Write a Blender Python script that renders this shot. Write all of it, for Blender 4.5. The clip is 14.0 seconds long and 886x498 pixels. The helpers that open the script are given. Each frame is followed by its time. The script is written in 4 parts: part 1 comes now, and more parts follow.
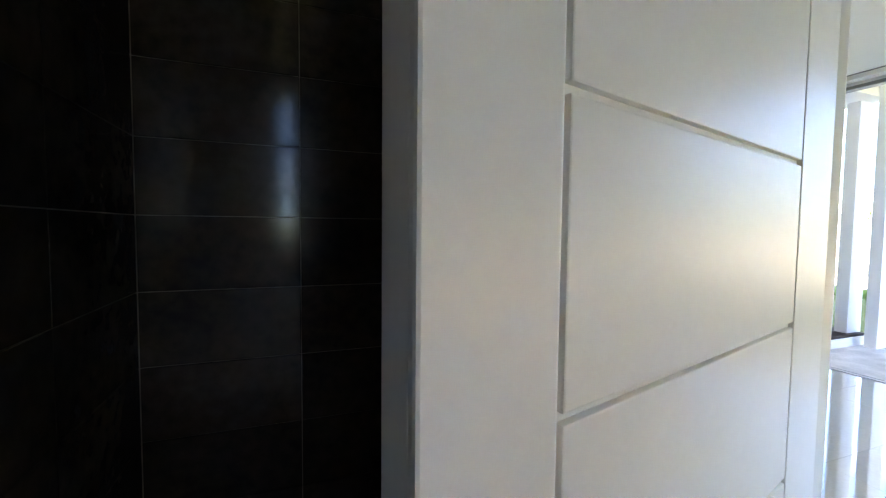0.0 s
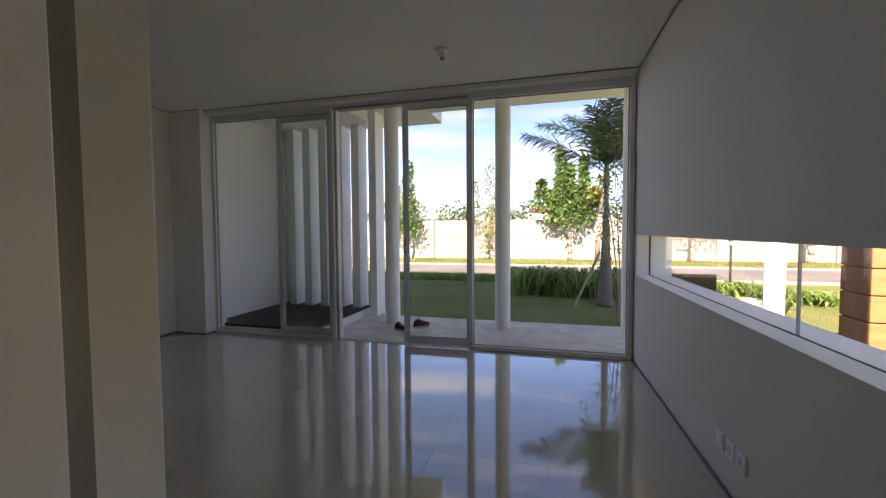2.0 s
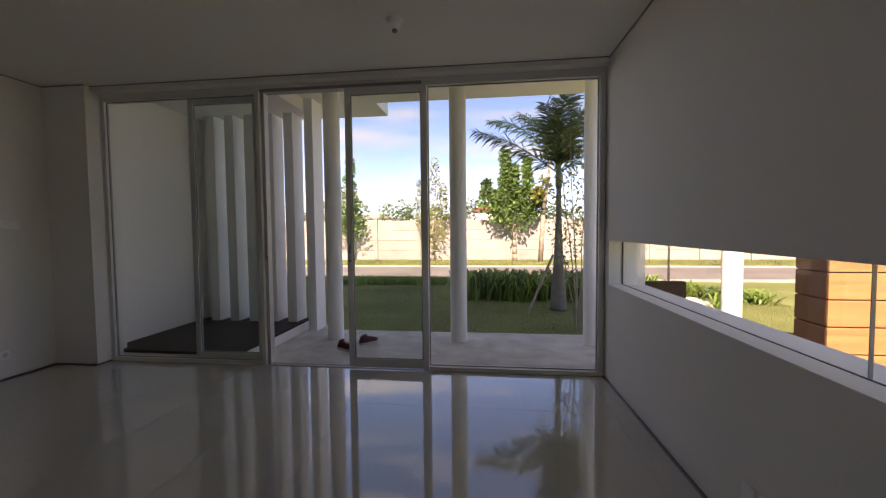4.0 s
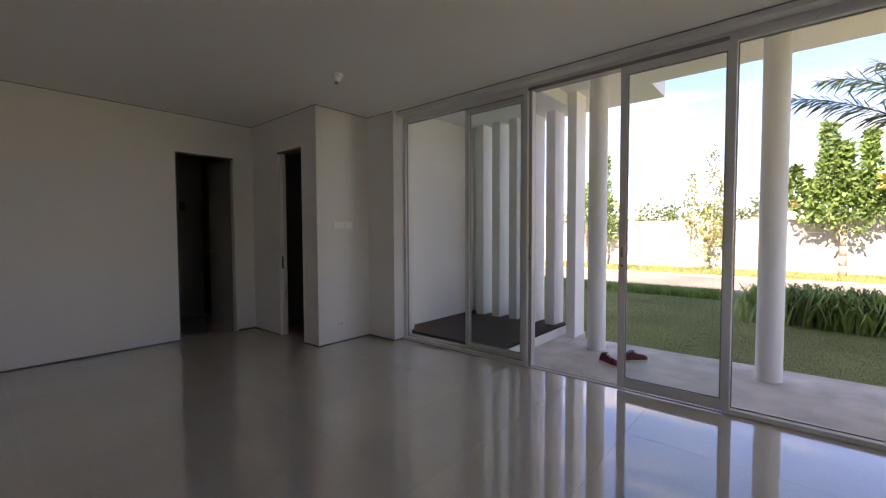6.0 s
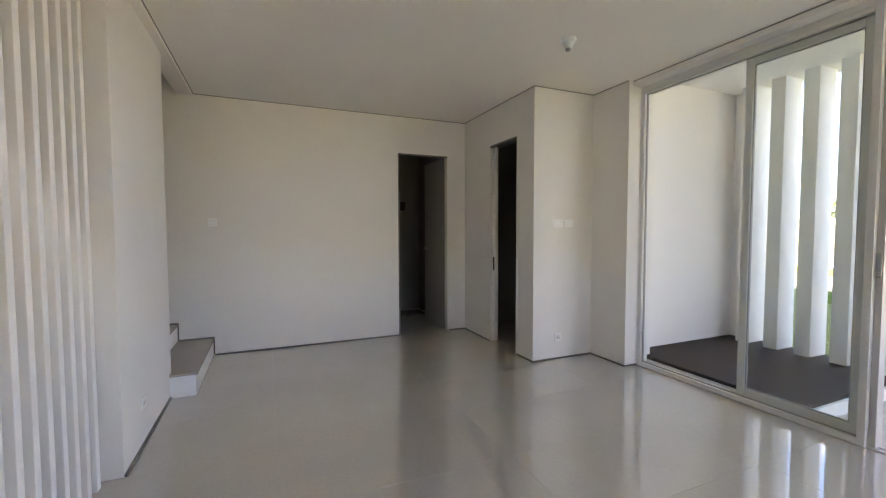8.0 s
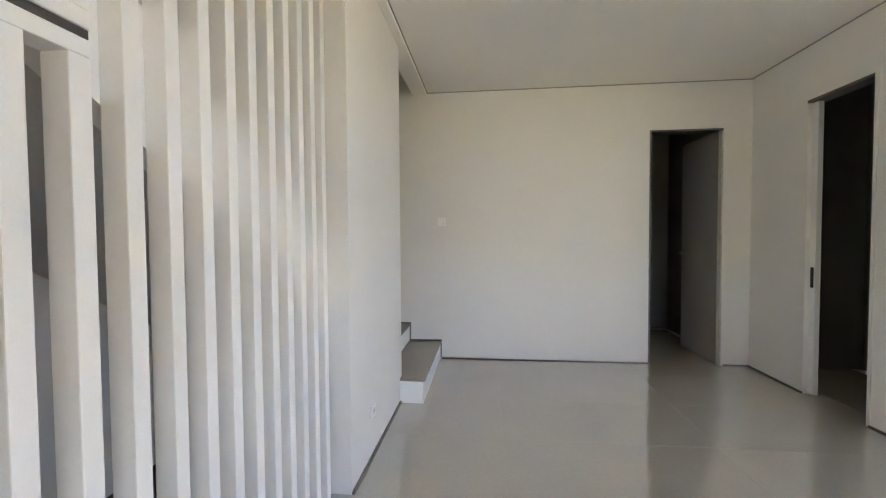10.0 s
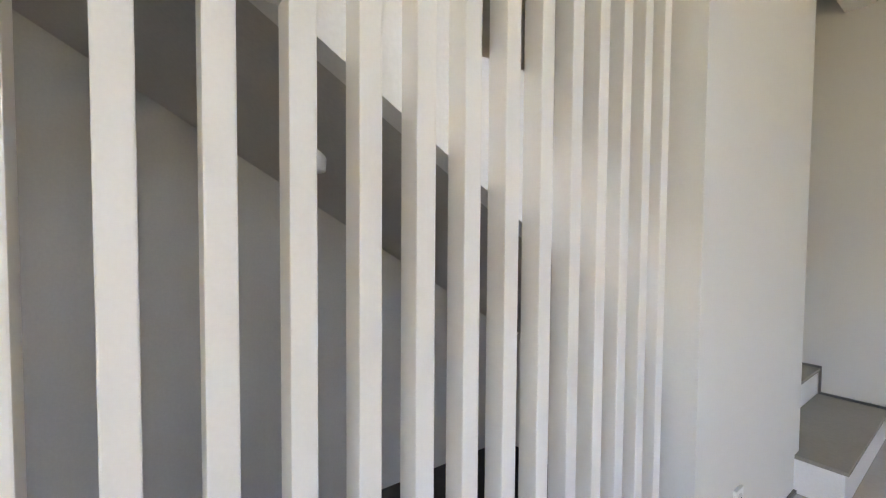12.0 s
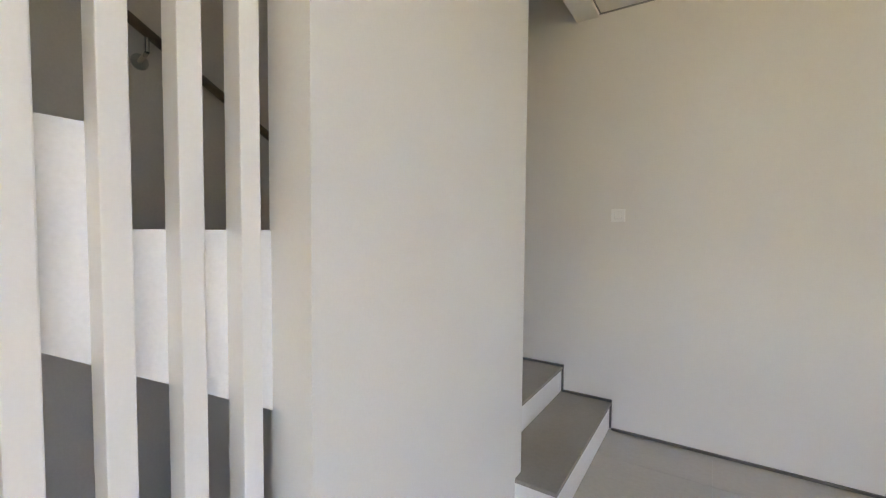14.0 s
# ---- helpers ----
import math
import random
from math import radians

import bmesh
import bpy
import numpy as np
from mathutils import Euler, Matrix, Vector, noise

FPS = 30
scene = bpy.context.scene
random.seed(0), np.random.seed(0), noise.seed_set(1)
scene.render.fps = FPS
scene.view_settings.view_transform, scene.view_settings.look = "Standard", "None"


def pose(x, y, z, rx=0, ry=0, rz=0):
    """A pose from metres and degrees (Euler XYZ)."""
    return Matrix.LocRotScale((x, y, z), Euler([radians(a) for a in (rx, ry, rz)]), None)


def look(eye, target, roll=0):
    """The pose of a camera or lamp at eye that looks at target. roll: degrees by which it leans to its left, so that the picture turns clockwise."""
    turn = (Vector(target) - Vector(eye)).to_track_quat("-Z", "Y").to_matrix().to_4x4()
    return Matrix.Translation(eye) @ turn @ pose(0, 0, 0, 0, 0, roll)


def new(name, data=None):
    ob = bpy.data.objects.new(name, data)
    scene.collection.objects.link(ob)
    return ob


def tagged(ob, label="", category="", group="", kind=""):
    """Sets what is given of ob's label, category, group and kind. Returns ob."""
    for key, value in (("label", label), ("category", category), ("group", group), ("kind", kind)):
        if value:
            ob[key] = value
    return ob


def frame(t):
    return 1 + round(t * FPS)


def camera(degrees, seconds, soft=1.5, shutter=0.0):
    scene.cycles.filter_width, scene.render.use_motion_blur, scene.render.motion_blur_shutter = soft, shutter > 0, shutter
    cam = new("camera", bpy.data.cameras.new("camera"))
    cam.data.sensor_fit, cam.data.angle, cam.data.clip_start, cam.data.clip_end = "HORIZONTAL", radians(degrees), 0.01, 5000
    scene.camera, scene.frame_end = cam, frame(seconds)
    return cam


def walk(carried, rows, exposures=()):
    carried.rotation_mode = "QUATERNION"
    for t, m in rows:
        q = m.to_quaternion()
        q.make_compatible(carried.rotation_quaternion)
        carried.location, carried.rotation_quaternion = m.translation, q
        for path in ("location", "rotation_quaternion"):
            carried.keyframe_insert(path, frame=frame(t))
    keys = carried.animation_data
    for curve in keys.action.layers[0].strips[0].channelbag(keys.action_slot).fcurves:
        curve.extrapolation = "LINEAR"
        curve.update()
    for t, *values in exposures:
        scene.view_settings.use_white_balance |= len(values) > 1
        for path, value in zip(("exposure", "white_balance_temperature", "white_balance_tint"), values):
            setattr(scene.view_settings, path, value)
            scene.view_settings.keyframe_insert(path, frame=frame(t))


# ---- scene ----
cam = camera(94.3, 14.0, soft=1.2)
PATH = [
    (0, (0.575, 0.741, 1.243), (1.267, 2.615, 1.139), 0.57),
    (0.3, (0.641, 0.745, 1.240), (1.489, 2.552, 1.119), 0.89),
    (0.5, (0.704, 0.753, 1.230), (1.690, 2.490, 1.124), 0.56),
    (1, (0.898, 0.766, 1.205), (2.312, 2.178, 1.110), 0.02),
    (1.5, (1.040, 0.790, 1.193), (2.804, 1.728, 1.101), -0.21),
    (2, (1.154, 0.818, 1.189), (3.083, 1.337, 1.097), -0.36),
    (2.2, (1.202, 0.826, 1.198), (3.165, 1.200, 1.102), -0.52),
    (4.3, (1.668, 1.067, 1.239), (3.651, 1.311, 1.142), -0.53),
    (4.5, (1.681, 1.091, 1.234), (3.647, 1.446, 1.141), -0.45),
    (5, (1.743, 1.145, 1.233), (3.626, 1.816, 1.149), -0.48),
    (5.5, (1.807, 1.191, 1.226), (3.522, 2.216, 1.147), -0.42),
    (6, (1.841, 1.284, 1.226), (3.361, 2.582, 1.145), -0.21),
    (6.5, (1.847, 1.449, 1.267), (3.221, 2.900, 1.175), -0.19),
    (7, (1.899, 1.596, 1.263), (3.111, 3.184, 1.168), -0.25),
    (7.5, (1.969, 1.755, 1.256), (2.955, 3.493, 1.165), -0.27),
    (8, (2.014, 1.934, 1.254), (2.796, 3.772, 1.160), -0.14),
    (10.5, (1.930, 2.743, 1.197), (1.371, 4.662, 1.133), -0.31),
    (11, (1.916, 2.834, 1.207), (0.969, 4.594, 1.138), -0.08),
    (11.5, (1.874, 2.942, 1.196), (0.540, 4.430, 1.121), 0.29),
    (12, (1.844, 3.087, 1.180), (0.237, 4.275, 1.107), 0.42),
    (12.5, (1.867, 3.289, 1.195), (0.178, 4.358, 1.122), 0.33),
    (13, (1.890, 3.483, 1.216), (0.209, 4.562, 1.128), 0.61),
    (13.5, (1.920, 3.699, 1.228), (0.370, 4.960, 1.138), 0.58),
    (14, (1.987, 3.895, 1.229), (0.896, 5.569, 1.142), 0.47),
]
EXPOSURES = [(0, 4.8, 7700, 18), (0.4, 4.35, 8300, 25), (1.0, 3.77, 8900, 27), (1.5, 2.95, 9000, 27.5), (2.0, 2.28, 9100, 28), (4.5, 1.9, 10300, 31.5),
             (5.0, 2.0, 10000, 32.5), (5.5, 2.23, 9700, 33), (6.0, 2.85, 9600, 32.5), (6.5, 3.65, 9600, 30.5), (7.0, 4.06, 9750, 29.5), (7.5, 4.24, 9950, 28.5), (8.2, 4.35, 9950, 28),
             (10.5, 4.77, 9700, 25), (12.0, 4.74, 10100, 25.5), (14, 4.76, 10400, 26.5)]
walk(cam, [(t, look(eye, target, roll)) for t, eye, target, roll in PATH], EXPOSURES)

# ---- world, sun, exposure ----
SUN_DIR = Vector((0.93, -0.05, -0.80)).normalized()      # the way the sunlight travels
world = bpy.data.worlds.new("world")
scene.world = world
world.use_nodes = True
wn, wl = world.node_tree.nodes, world.node_tree.links
sky = wn.new("ShaderNodeTexSky")
sky.sky_type = "NISHITA"
sky.sun_disc = False
sky.sun_elevation = math.asin(-SUN_DIR.z)
sky.sun_rotation = math.atan2(-SUN_DIR.x, -SUN_DIR.y)
sky.altitude, sky.air_density, sky.dust_density, sky.ozone_density = 3200, 0.9, 0.05, 2.2
geo = wn.new("ShaderNodeTexCoord")
stretch = wn.new("ShaderNodeMapping")
stretch.inputs["Scale"].default_value = (2.2, 1.3, 9.0)
clouds = wn.new("ShaderNodeTexNoise")
clouds.inputs["Scale"].default_value, clouds.inputs["Detail"].default_value = 1.6, 7
ramp = wn.new("ShaderNodeValToRGB")
ramp.color_ramp.elements[0].position, ramp.color_ramp.elements[1].position = 0.50, 0.78
veil = wn.new("ShaderNodeMixRGB")
veil.inputs["Color2"].default_value = (1.9, 2.05, 2.3, 1)
wl.new(geo.outputs["Generated"], stretch.inputs["Vector"])
wl.new(stretch.outputs["Vector"], clouds.inputs["Vector"])
wl.new(clouds.outputs["Fac"], ramp.inputs["Fac"])
wl.new(ramp.outputs["Color"], veil.inputs["Fac"])
deep = wn.new("ShaderNodeMixRGB")
deep.blend_type = "MULTIPLY"
deep.inputs["Fac"].default_value, deep.inputs["Color2"].default_value = 1.0, (0.425, 0.52, 0.625, 1)
wl.new(sky.outputs["Color"], deep.inputs["Color1"])
wl.new(deep.outputs["Color"], veil.inputs["Color1"])
wl.new(veil.outputs["Color"], wn["Background"].inputs["Color"])
wn["Background"].inputs["Strength"].default_value = 0.15
scene.cycles.max_bounces, scene.cycles.diffuse_bounces, scene.cycles.transparent_max_bounces = 16, 10, 24
sun = new("sun", bpy.data.lights.new("sun", "SUN"))
sun.data.energy, sun.data.angle, sun.data.color = 3.5, radians(0.55), (1.0, 0.975, 0.945)
sun.matrix_world = look((0, 0, 20), Vector((0, 0, 20)) + SUN_DIR)


# ---- materials ----
def surface(name, color, rough=0.6, metal=0.0, var=0.06, coarse=2.0, fine=90.0, bump=0.08, spec=0.5, coat=0.0,
            tint=None, piece=0.0, island=0.0, sheen=0.0, stretch=(1, 1, 1), through_light=0.0):
    """A painted, tiled or grown surface: two scales of mottling, fine relief and uneven gloss."""
    m = bpy.data.materials.new(name)
    m.use_nodes = True
    n, l = m.node_tree.nodes, m.node_tree.links
    b = n["Principled BSDF"]
    pos = n.new("ShaderNodeNewGeometry")
    mp = n.new("ShaderNodeMapping")
    mp.inputs["Scale"].default_value = stretch
    l.new(pos.outputs["Position"], mp.inputs["Vector"])
    big, small = n.new("ShaderNodeTexNoise"), n.new("ShaderNodeTexNoise")
    big.inputs["Scale"].default_value, big.inputs["Detail"].default_value = coarse, 4
    small.inputs["Scale"].default_value, small.inputs["Detail"].default_value = fine, 5
    l.new(mp.outputs["Vector"], big.inputs["Vector"])
    l.new(mp.outputs["Vector"], small.inputs["Vector"])
    add = n.new("ShaderNodeMath")
    add.operation = "MULTIPLY_ADD"
    add.inputs[1].default_value = 0.4
    l.new(small.outputs["Fac"], add.inputs[0])
    half = n.new("ShaderNodeMath")
    half.operation = "MULTIPLY"
    half.inputs[1].default_value = 0.6
    l.new(big.outputs["Fac"], half.inputs[0])
    l.new(half.outputs[0], add.inputs[2])
    cr = n.new("ShaderNodeValToRGB")
    dark = [c * (1 - var * 2.2) for c in color]
    light = tint or [min(1, c * (1 + var * 1.6)) for c in color]
    cr.color_ramp.elements[0].position, cr.color_ramp.elements[1].position = 0.34, 0.66
    cr.color_ramp.elements[0].color, cr.color_ramp.elements[1].color = (*dark, 1), (*light, 1)
    l.new(add.outputs[0], cr.inputs["Fac"])
    out = cr.outputs["Color"]
    if piece or island:
        hs = n.new("ShaderNodeHueSaturation")
        rnd = n.new("ShaderNodeObjectInfo") if piece else pos
        mr = n.new("ShaderNodeMapRange")
        a = piece or island
        mr.inputs["To Min"].default_value, mr.inputs["To Max"].default_value = 1 - a, 1 + a
        l.new(rnd.outputs["Random" if piece else "Random Per Island"], mr.inputs["Value"])
        l.new(mr.outputs["Result"], hs.inputs["Value"])
        l.new(out, hs.inputs["Color"])
        out = hs.outputs["Color"]
    l.new(out, b.inputs["Base Color"])
    rr = n.new("ShaderNodeMapRange")
    rr.inputs["To Min"].default_value, rr.inputs["To Max"].default_value = max(0.02, rough * 0.8), min(1, rough * 1.2)
    l.new(big.outputs["Fac"], rr.inputs["Value"])
    l.new(rr.outputs["Result"], b.inputs["Roughness"])
    b.inputs["Metallic"].default_value = metal
    b.inputs["Specular IOR Level"].default_value = spec
    b.inputs["Coat Weight"].default_value = coat
    b.inputs["Coat Roughness"].default_value = 0.05
    if through_light:
        b.inputs["Subsurface Weight"].default_value = 0
        tr = n.new("ShaderNodeBsdfTranslucent")
        mix = n.new("ShaderNodeMixShader")
        mix.inputs["Fac"].default_value = through_light
        l.new(out, tr.inputs["Color"])
        l.new(b.outputs["BSDF"], mix.inputs[1])
        l.new(tr.outputs["BSDF"], mix.inputs[2])
        l.new(mix.outputs["Shader"], n["Material Output"].inputs["Surface"])
    if bump:
        bp = n.new("ShaderNodeBump")
        bp.inputs["Strength"].default_value, bp.inputs["Distance"].default_value = bump, 0.004
        l.new(small.outputs["Fac"], bp.inputs["Height"])
        l.new(bp.outputs["Normal"], b.inputs["Normal"])
    return m


def glass_material(name, tone):
    m = bpy.data.materials.new(name)
    m.use_nodes = True
    n, l = m.node_tree.nodes, m.node_tree.links
    n.remove(n["Principled BSDF"])
    clear, gloss, mix, fr = (n.new("ShaderNodeBsdfTransparent"), n.new("ShaderNodeBsdfGlossy"),
                             n.new("ShaderNodeMixShader"), n.new("ShaderNodeLayerWeight"))
    clear.inputs["Color"].default_value = (*tone, 1)
    gloss.inputs["Roughness"].default_value = 0.01
    power, lift = n.new("ShaderNodeMath"), n.new("ShaderNodeMath")
    power.operation, lift.operation = "POWER", "MULTIPLY_ADD"
    power.inputs[1].default_value = 4.0
    lift.inputs[1].default_value, lift.inputs[2].default_value = 0.6, 0.025
    l.new(fr.outputs["Facing"], power.inputs[0])
    l.new(power.outputs[0], lift.inputs[0])
    l.new(lift.outputs[0], mix.inputs["Fac"])
    l.new(clear.outputs["BSDF"], mix.inputs[1])
    l.new(gloss.outputs["BSDF"], mix.inputs[2])
    l.new(mix.outputs["Shader"], n["Material Output"].inputs["Surface"])
    return m


PLASTER = surface("white_wall_paint", (0.85, 0.83, 0.80), rough=0.7, var=0.012, coarse=1.1, fine=160, bump=0.10, spec=0.25)
CEIL = surface("white_ceiling_paint", (0.88, 0.86, 0.825), rough=0.85, var=0.012, coarse=0.8, fine=200, bump=0.05, spec=0.2)
OUTWALL = surface("white_exterior_paint", (0.89, 0.88, 0.87), rough=0.75, var=0.025, coarse=1.0, fine=120, bump=0.12, spec=0.25)
SLAT = surface("white_satin_lacquer", (0.92, 0.90, 0.87), rough=0.42, var=0.012, coarse=3, fine=150, bump=0.03, spec=0.4)
DOORWHITE = surface("white_door_lacquer", (0.86, 0.845, 0.815), rough=0.36, var=0.01, coarse=2, fine=60, bump=0.015, spec=0.4)
# Greys that put the stairwell's shade into the wall and soffit colour.
STAIRSHADE = surface("shade_greyed_stairwell_paint", (0.64, 0.62, 0.595), rough=0.75, var=0.03, coarse=1.2, fine=120, bump=0.1, spec=0.25)
SOFFIT = surface("shaded_soffit_grey", (0.58, 0.555, 0.53), rough=0.8, var=0.04, coarse=1.4, fine=100, bump=0.12, spec=0.2)
TILE = surface("polished_grey_tile", (0.53, 0.49, 0.44), rough=0.028, var=0.03, coarse=1.6, fine=45, bump=0.0, spec=1.0, coat=1.0, piece=0.012)
TILE.node_tree.nodes["Principled BSDF"].inputs["Coat IOR"].default_value = 1.8
GROUT = surface("grey_grout", (0.40, 0.37, 0.33), rough=0.5, var=0.05, fine=200)
TREAD = surface("matt_grey_tread_tile", (0.36, 0.33, 0.295), rough=0.14, var=0.04, fine=60, bump=0.0, spec=0.6)
# Door colour lowered for the missing light in the room it opens into.
DIMDOOR = surface("dim_door_tone", (0.42, 0.39, 0.365), rough=0.45, var=0.04)
# Dark wall tone stands for the lack of light in the rooms behind.
BACKROOM = surface("dim_room_wall_tone", (0.22, 0.207, 0.195), rough=0.7, var=0.03)
UNDERFLOOR = surface("dark_under_stair_floor", (0.075, 0.07, 0.065), rough=0.25, var=0.08, fine=50, bump=0.0)
GAP = surface("dark_shadow_gap", (0.07, 0.065, 0.06), rough=0.6, var=0.05)
SKIRT = surface("dark_grey_skirting", (0.13, 0.122, 0.115), rough=0.35, var=0.06)
BLACKTILE = surface("black_stone_tile", (0.115, 0.092, 0.072), rough=0.12, var=0.25, coarse=3, fine=25, bump=0.01, piece=0.15)
LIGHTGROUT = surface("pale_grout", (0.42, 0.37, 0.30), rough=0.9, var=0.1)
ALU = surface("white_powder_coated_aluminium", (0.76, 0.76, 0.75), rough=0.32, var=0.01, coarse=4, fine=300, bump=0.02, spec=0.5)
GASKET = surface("grey_rubber_gasket", (0.34, 0.34, 0.335), rough=0.6, var=0.03)
ALUDULL = surface("dull_grey_aluminium", (0.52, 0.51, 0.49), rough=0.4, var=0.02, fine=300, bump=0.02)
ALUGREY = surface("grey_anodised_track", (0.30, 0.30, 0.30), rough=0.4, metal=0.3, var=0.03)
CHROME = surface("brushed_steel", (0.45, 0.44, 0.42), rough=0.28, metal=1.0, var=0.05, fine=300)
BLACKPL = surface("black_plastic", (0.02, 0.02, 0.02), rough=0.4, var=0.05)
WHITEPL = surface("white_plastic", (0.95, 0.95, 0.94), rough=0.3, var=0.01, bump=0.0)
GREYPL = surface("grey_plastic", (0.30, 0.30, 0.29), rough=0.4, var=0.02, bump=0.0)
TERRAZZO = surface("washed_concrete_terrace", (0.56, 0.54, 0.51), rough=0.75, var=0.16, coarse=4, fine=75, bump=0.35, piece=0.03)
DECK = surface("dark_brown_deck", (0.058, 0.044, 0.041), rough=0.7, spec=0.15, var=0.12, coarse=3, fine=60, bump=0.05, piece=0.10)
RAILWOOD = surface("brown_wood_rail", (0.16, 0.11, 0.08), rough=0.35, var=0.2, coarse=8, fine=60, stretch=(1, .2, 1))
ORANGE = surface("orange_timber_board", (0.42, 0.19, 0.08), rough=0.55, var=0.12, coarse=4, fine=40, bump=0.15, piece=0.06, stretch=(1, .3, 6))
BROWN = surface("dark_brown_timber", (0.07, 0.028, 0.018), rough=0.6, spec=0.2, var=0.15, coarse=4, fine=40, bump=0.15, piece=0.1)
GRASSG = surface("lawn_soil_and_turf", (0.20, 0.225, 0.09), rough=0.95, var=0.10, coarse=0.9, fine=55, bump=0.25, spec=0.1)
BLADE = surface("grass_blade", (0.22, 0.245, 0.10), rough=0.6, var=0.14, coarse=0.9, fine=20, bump=0, island=0.12, spec=0.2, through_light=0.25)
ROADM = surface("pale_asphalt", (0.20, 0.185, 0.175), rough=0.9, var=0.12, coarse=0.7, fine=90, bump=0.4)
KERBM = surface("concrete_kerb", (0.36, 0.35, 0.33), rough=0.85, var=0.12, fine=90, bump=0.3)
PRECAST = surface("whitewashed_precast_concrete", (0.36, 0.345, 0.33), rough=0.85, var=0.10, coarse=1.5, fine=40, bump=0.3, piece=0.05)
PALMBARK = surface("grey_palm_trunk", (0.17, 0.15, 0.135), rough=0.85, var=0.2, coarse=4, fine=30, bump=0.4, stretch=(1, 1, 5))
SHAFT = surface("green_crownshaft", (0.09, 0.13, 0.06), rough=0.4, var=0.15, coarse=4, fine=30)
# Leaflets in two colours, shaded and sunlit, with the light painted in.
FROND = surface("shaded_palm_leaflet", (0.10, 0.145, 0.06), rough=0.42, var=0.3, coarse=2, fine=12, bump=0, island=0.35, spec=0.45, through_light=0.3)
FRONDSUN = surface("sunlit_palm_leaflet", (0.18, 0.26, 0.06), rough=0.42, var=0.3, coarse=2, fine=12, bump=0, island=0.35, spec=0.4, through_light=0.35)
BARK = surface("pale_tree_bark", (0.33, 0.28, 0.22), rough=0.9, var=0.25, coarse=6, fine=40, bump=0.5)
LEAF = surface("tree_leaf", (0.12, 0.22, 0.065), rough=0.45, var=0.3, coarse=1.2, fine=8, bump=0, island=0.4, spec=0.4, through_light=0.3)
LEAFY = surface("yellowish_tree_leaf", (0.22, 0.23, 0.06), rough=0.5, var=0.3, coarse=1.2, fine=8, bump=0, island=0.4, through_light=0.35)
LEAFD = surface("far_tree_leaf", (0.10, 0.14, 0.06), rough=0.7, var=0.3, coarse=0.5, fine=5, bump=0, island=0.35, through_light=0.2)
STRAP = surface("strap_leaf", (0.22, 0.34, 0.085), rough=0.4, var=0.25, coarse=2, fine=15, bump=0, island=0.4, spec=0.45, through_light=0.3)
SHOE = surface("dark_maroon_mesh_fabric", (0.13, 0.02, 0.036), rough=0.85, var=0.3, coarse=30, fine=250, bump=0.4)
SHOESOLE = surface("off_white_rubber", (0.62, 0.60, 0.56), rough=0.6, var=0.05)
REDROOF = surface("red_roof_tile", (0.42, 0.10, 0.09), rough=0.7, var=0.15)
FARWHITE = surface("far_white_render", (0.70, 0.70, 0.70), rough=0.8, var=0.05)
CREAMSTONE = surface("pale_pebbles", (0.60, 0.52, 0.46), rough=0.8, var=0.2, island=0.25)
GLASS = glass_material("window_glass", (0.975, 0.98, 0.975))
GREENGLASS = glass_material("green_tinted_glass", (0.915, 0.95, 0.935))
PALEGLASS = glass_material("pale_green_glass", (0.955, 0.972, 0.965))


# ---- mesh helpers ----
def add_box(bm, x0, x1, y0, y1, z0, z1, bevel=0.0):
    m = Matrix.Translation(((x0 + x1) / 2, (y0 + y1) / 2, (z0 + z1) / 2)) @ Matrix.Diagonal((x1 - x0, y1 - y0, z1 - z0, 1))
    vs = bmesh.ops.create_cube(bm, size=1, matrix=m)["verts"]
    if bevel:
        es = list({e for v in vs for e in v.link_edges})
        bmesh.ops.bevel(bm, geom=es, offset=bevel, segments=2, affect="EDGES", profile=0.6)
    return bm


def add_tube(bm, p0, p1, r0, r1, n=10, caps=True):
    p0, p1 = Vector(p0), Vector(p1)
    q = (p1 - p0).to_track_quat("Z", "Y").to_matrix()
    rings = []
    for p, r in ((p0, r0), (p1, r1)):
        rings.append([bm.verts.new(p + q @ Vector((r * math.cos(a), r * math.sin(a), 0)))
                      for a in (2 * math.pi * i / n for i in range(n))])
    for i in range(n):
        bm.faces.new((rings[0][i], rings[0][(i + 1) % n], rings[1][(i + 1) % n], rings[1][i]))
    if caps:
        bm.faces.new(rings[1])
        bm.faces.new(rings[0][::-1])
    return bm


def add_lathe(bm, profile, n=24, at=(0, 0, 0)):
    """profile: (radius, height) from below to above."""
    at = Vector(at)
    rings = [[bm.verts.new(at + Vector((r * math.cos(2 * math.pi * i / n), r * math.sin(2 * math.pi * i / n), z)))
              for i in range(n)] for r, z in profile]
    for a, b in zip(rings, rings[1:]):
        for i in range(n):
            bm.faces.new((a[i], a[(i + 1) % n], b[(i + 1) % n], b[i]))
    bm.faces.new(rings[0][::-1])
    bm.faces.new(rings[-1])
    return bm


def to_mesh(name, bm, material, smooth=False):
    me = bpy.data.meshes.new(name)
    bm.normal_update()
    bm.to_mesh(me)
    bm.free()
    me.materials.append(material)
    if smooth:
        for p in me.polygons:
            p.use_smooth = True
    return me


def part(name, bm, material, parent, label="", smooth=False):
    ob = new(name, to_mesh(name, bm, material, smooth))
    ob.parent = parent
    return tagged(ob, label)


def thing(name, at, label, category, group="", kind="", turn=0):
    ob = new(name)
    ob.empty_display_size = 0.1
    ob.matrix_world = pose(*at, 0, 0, turn)
    return tagged(ob, label, category, group, kind)


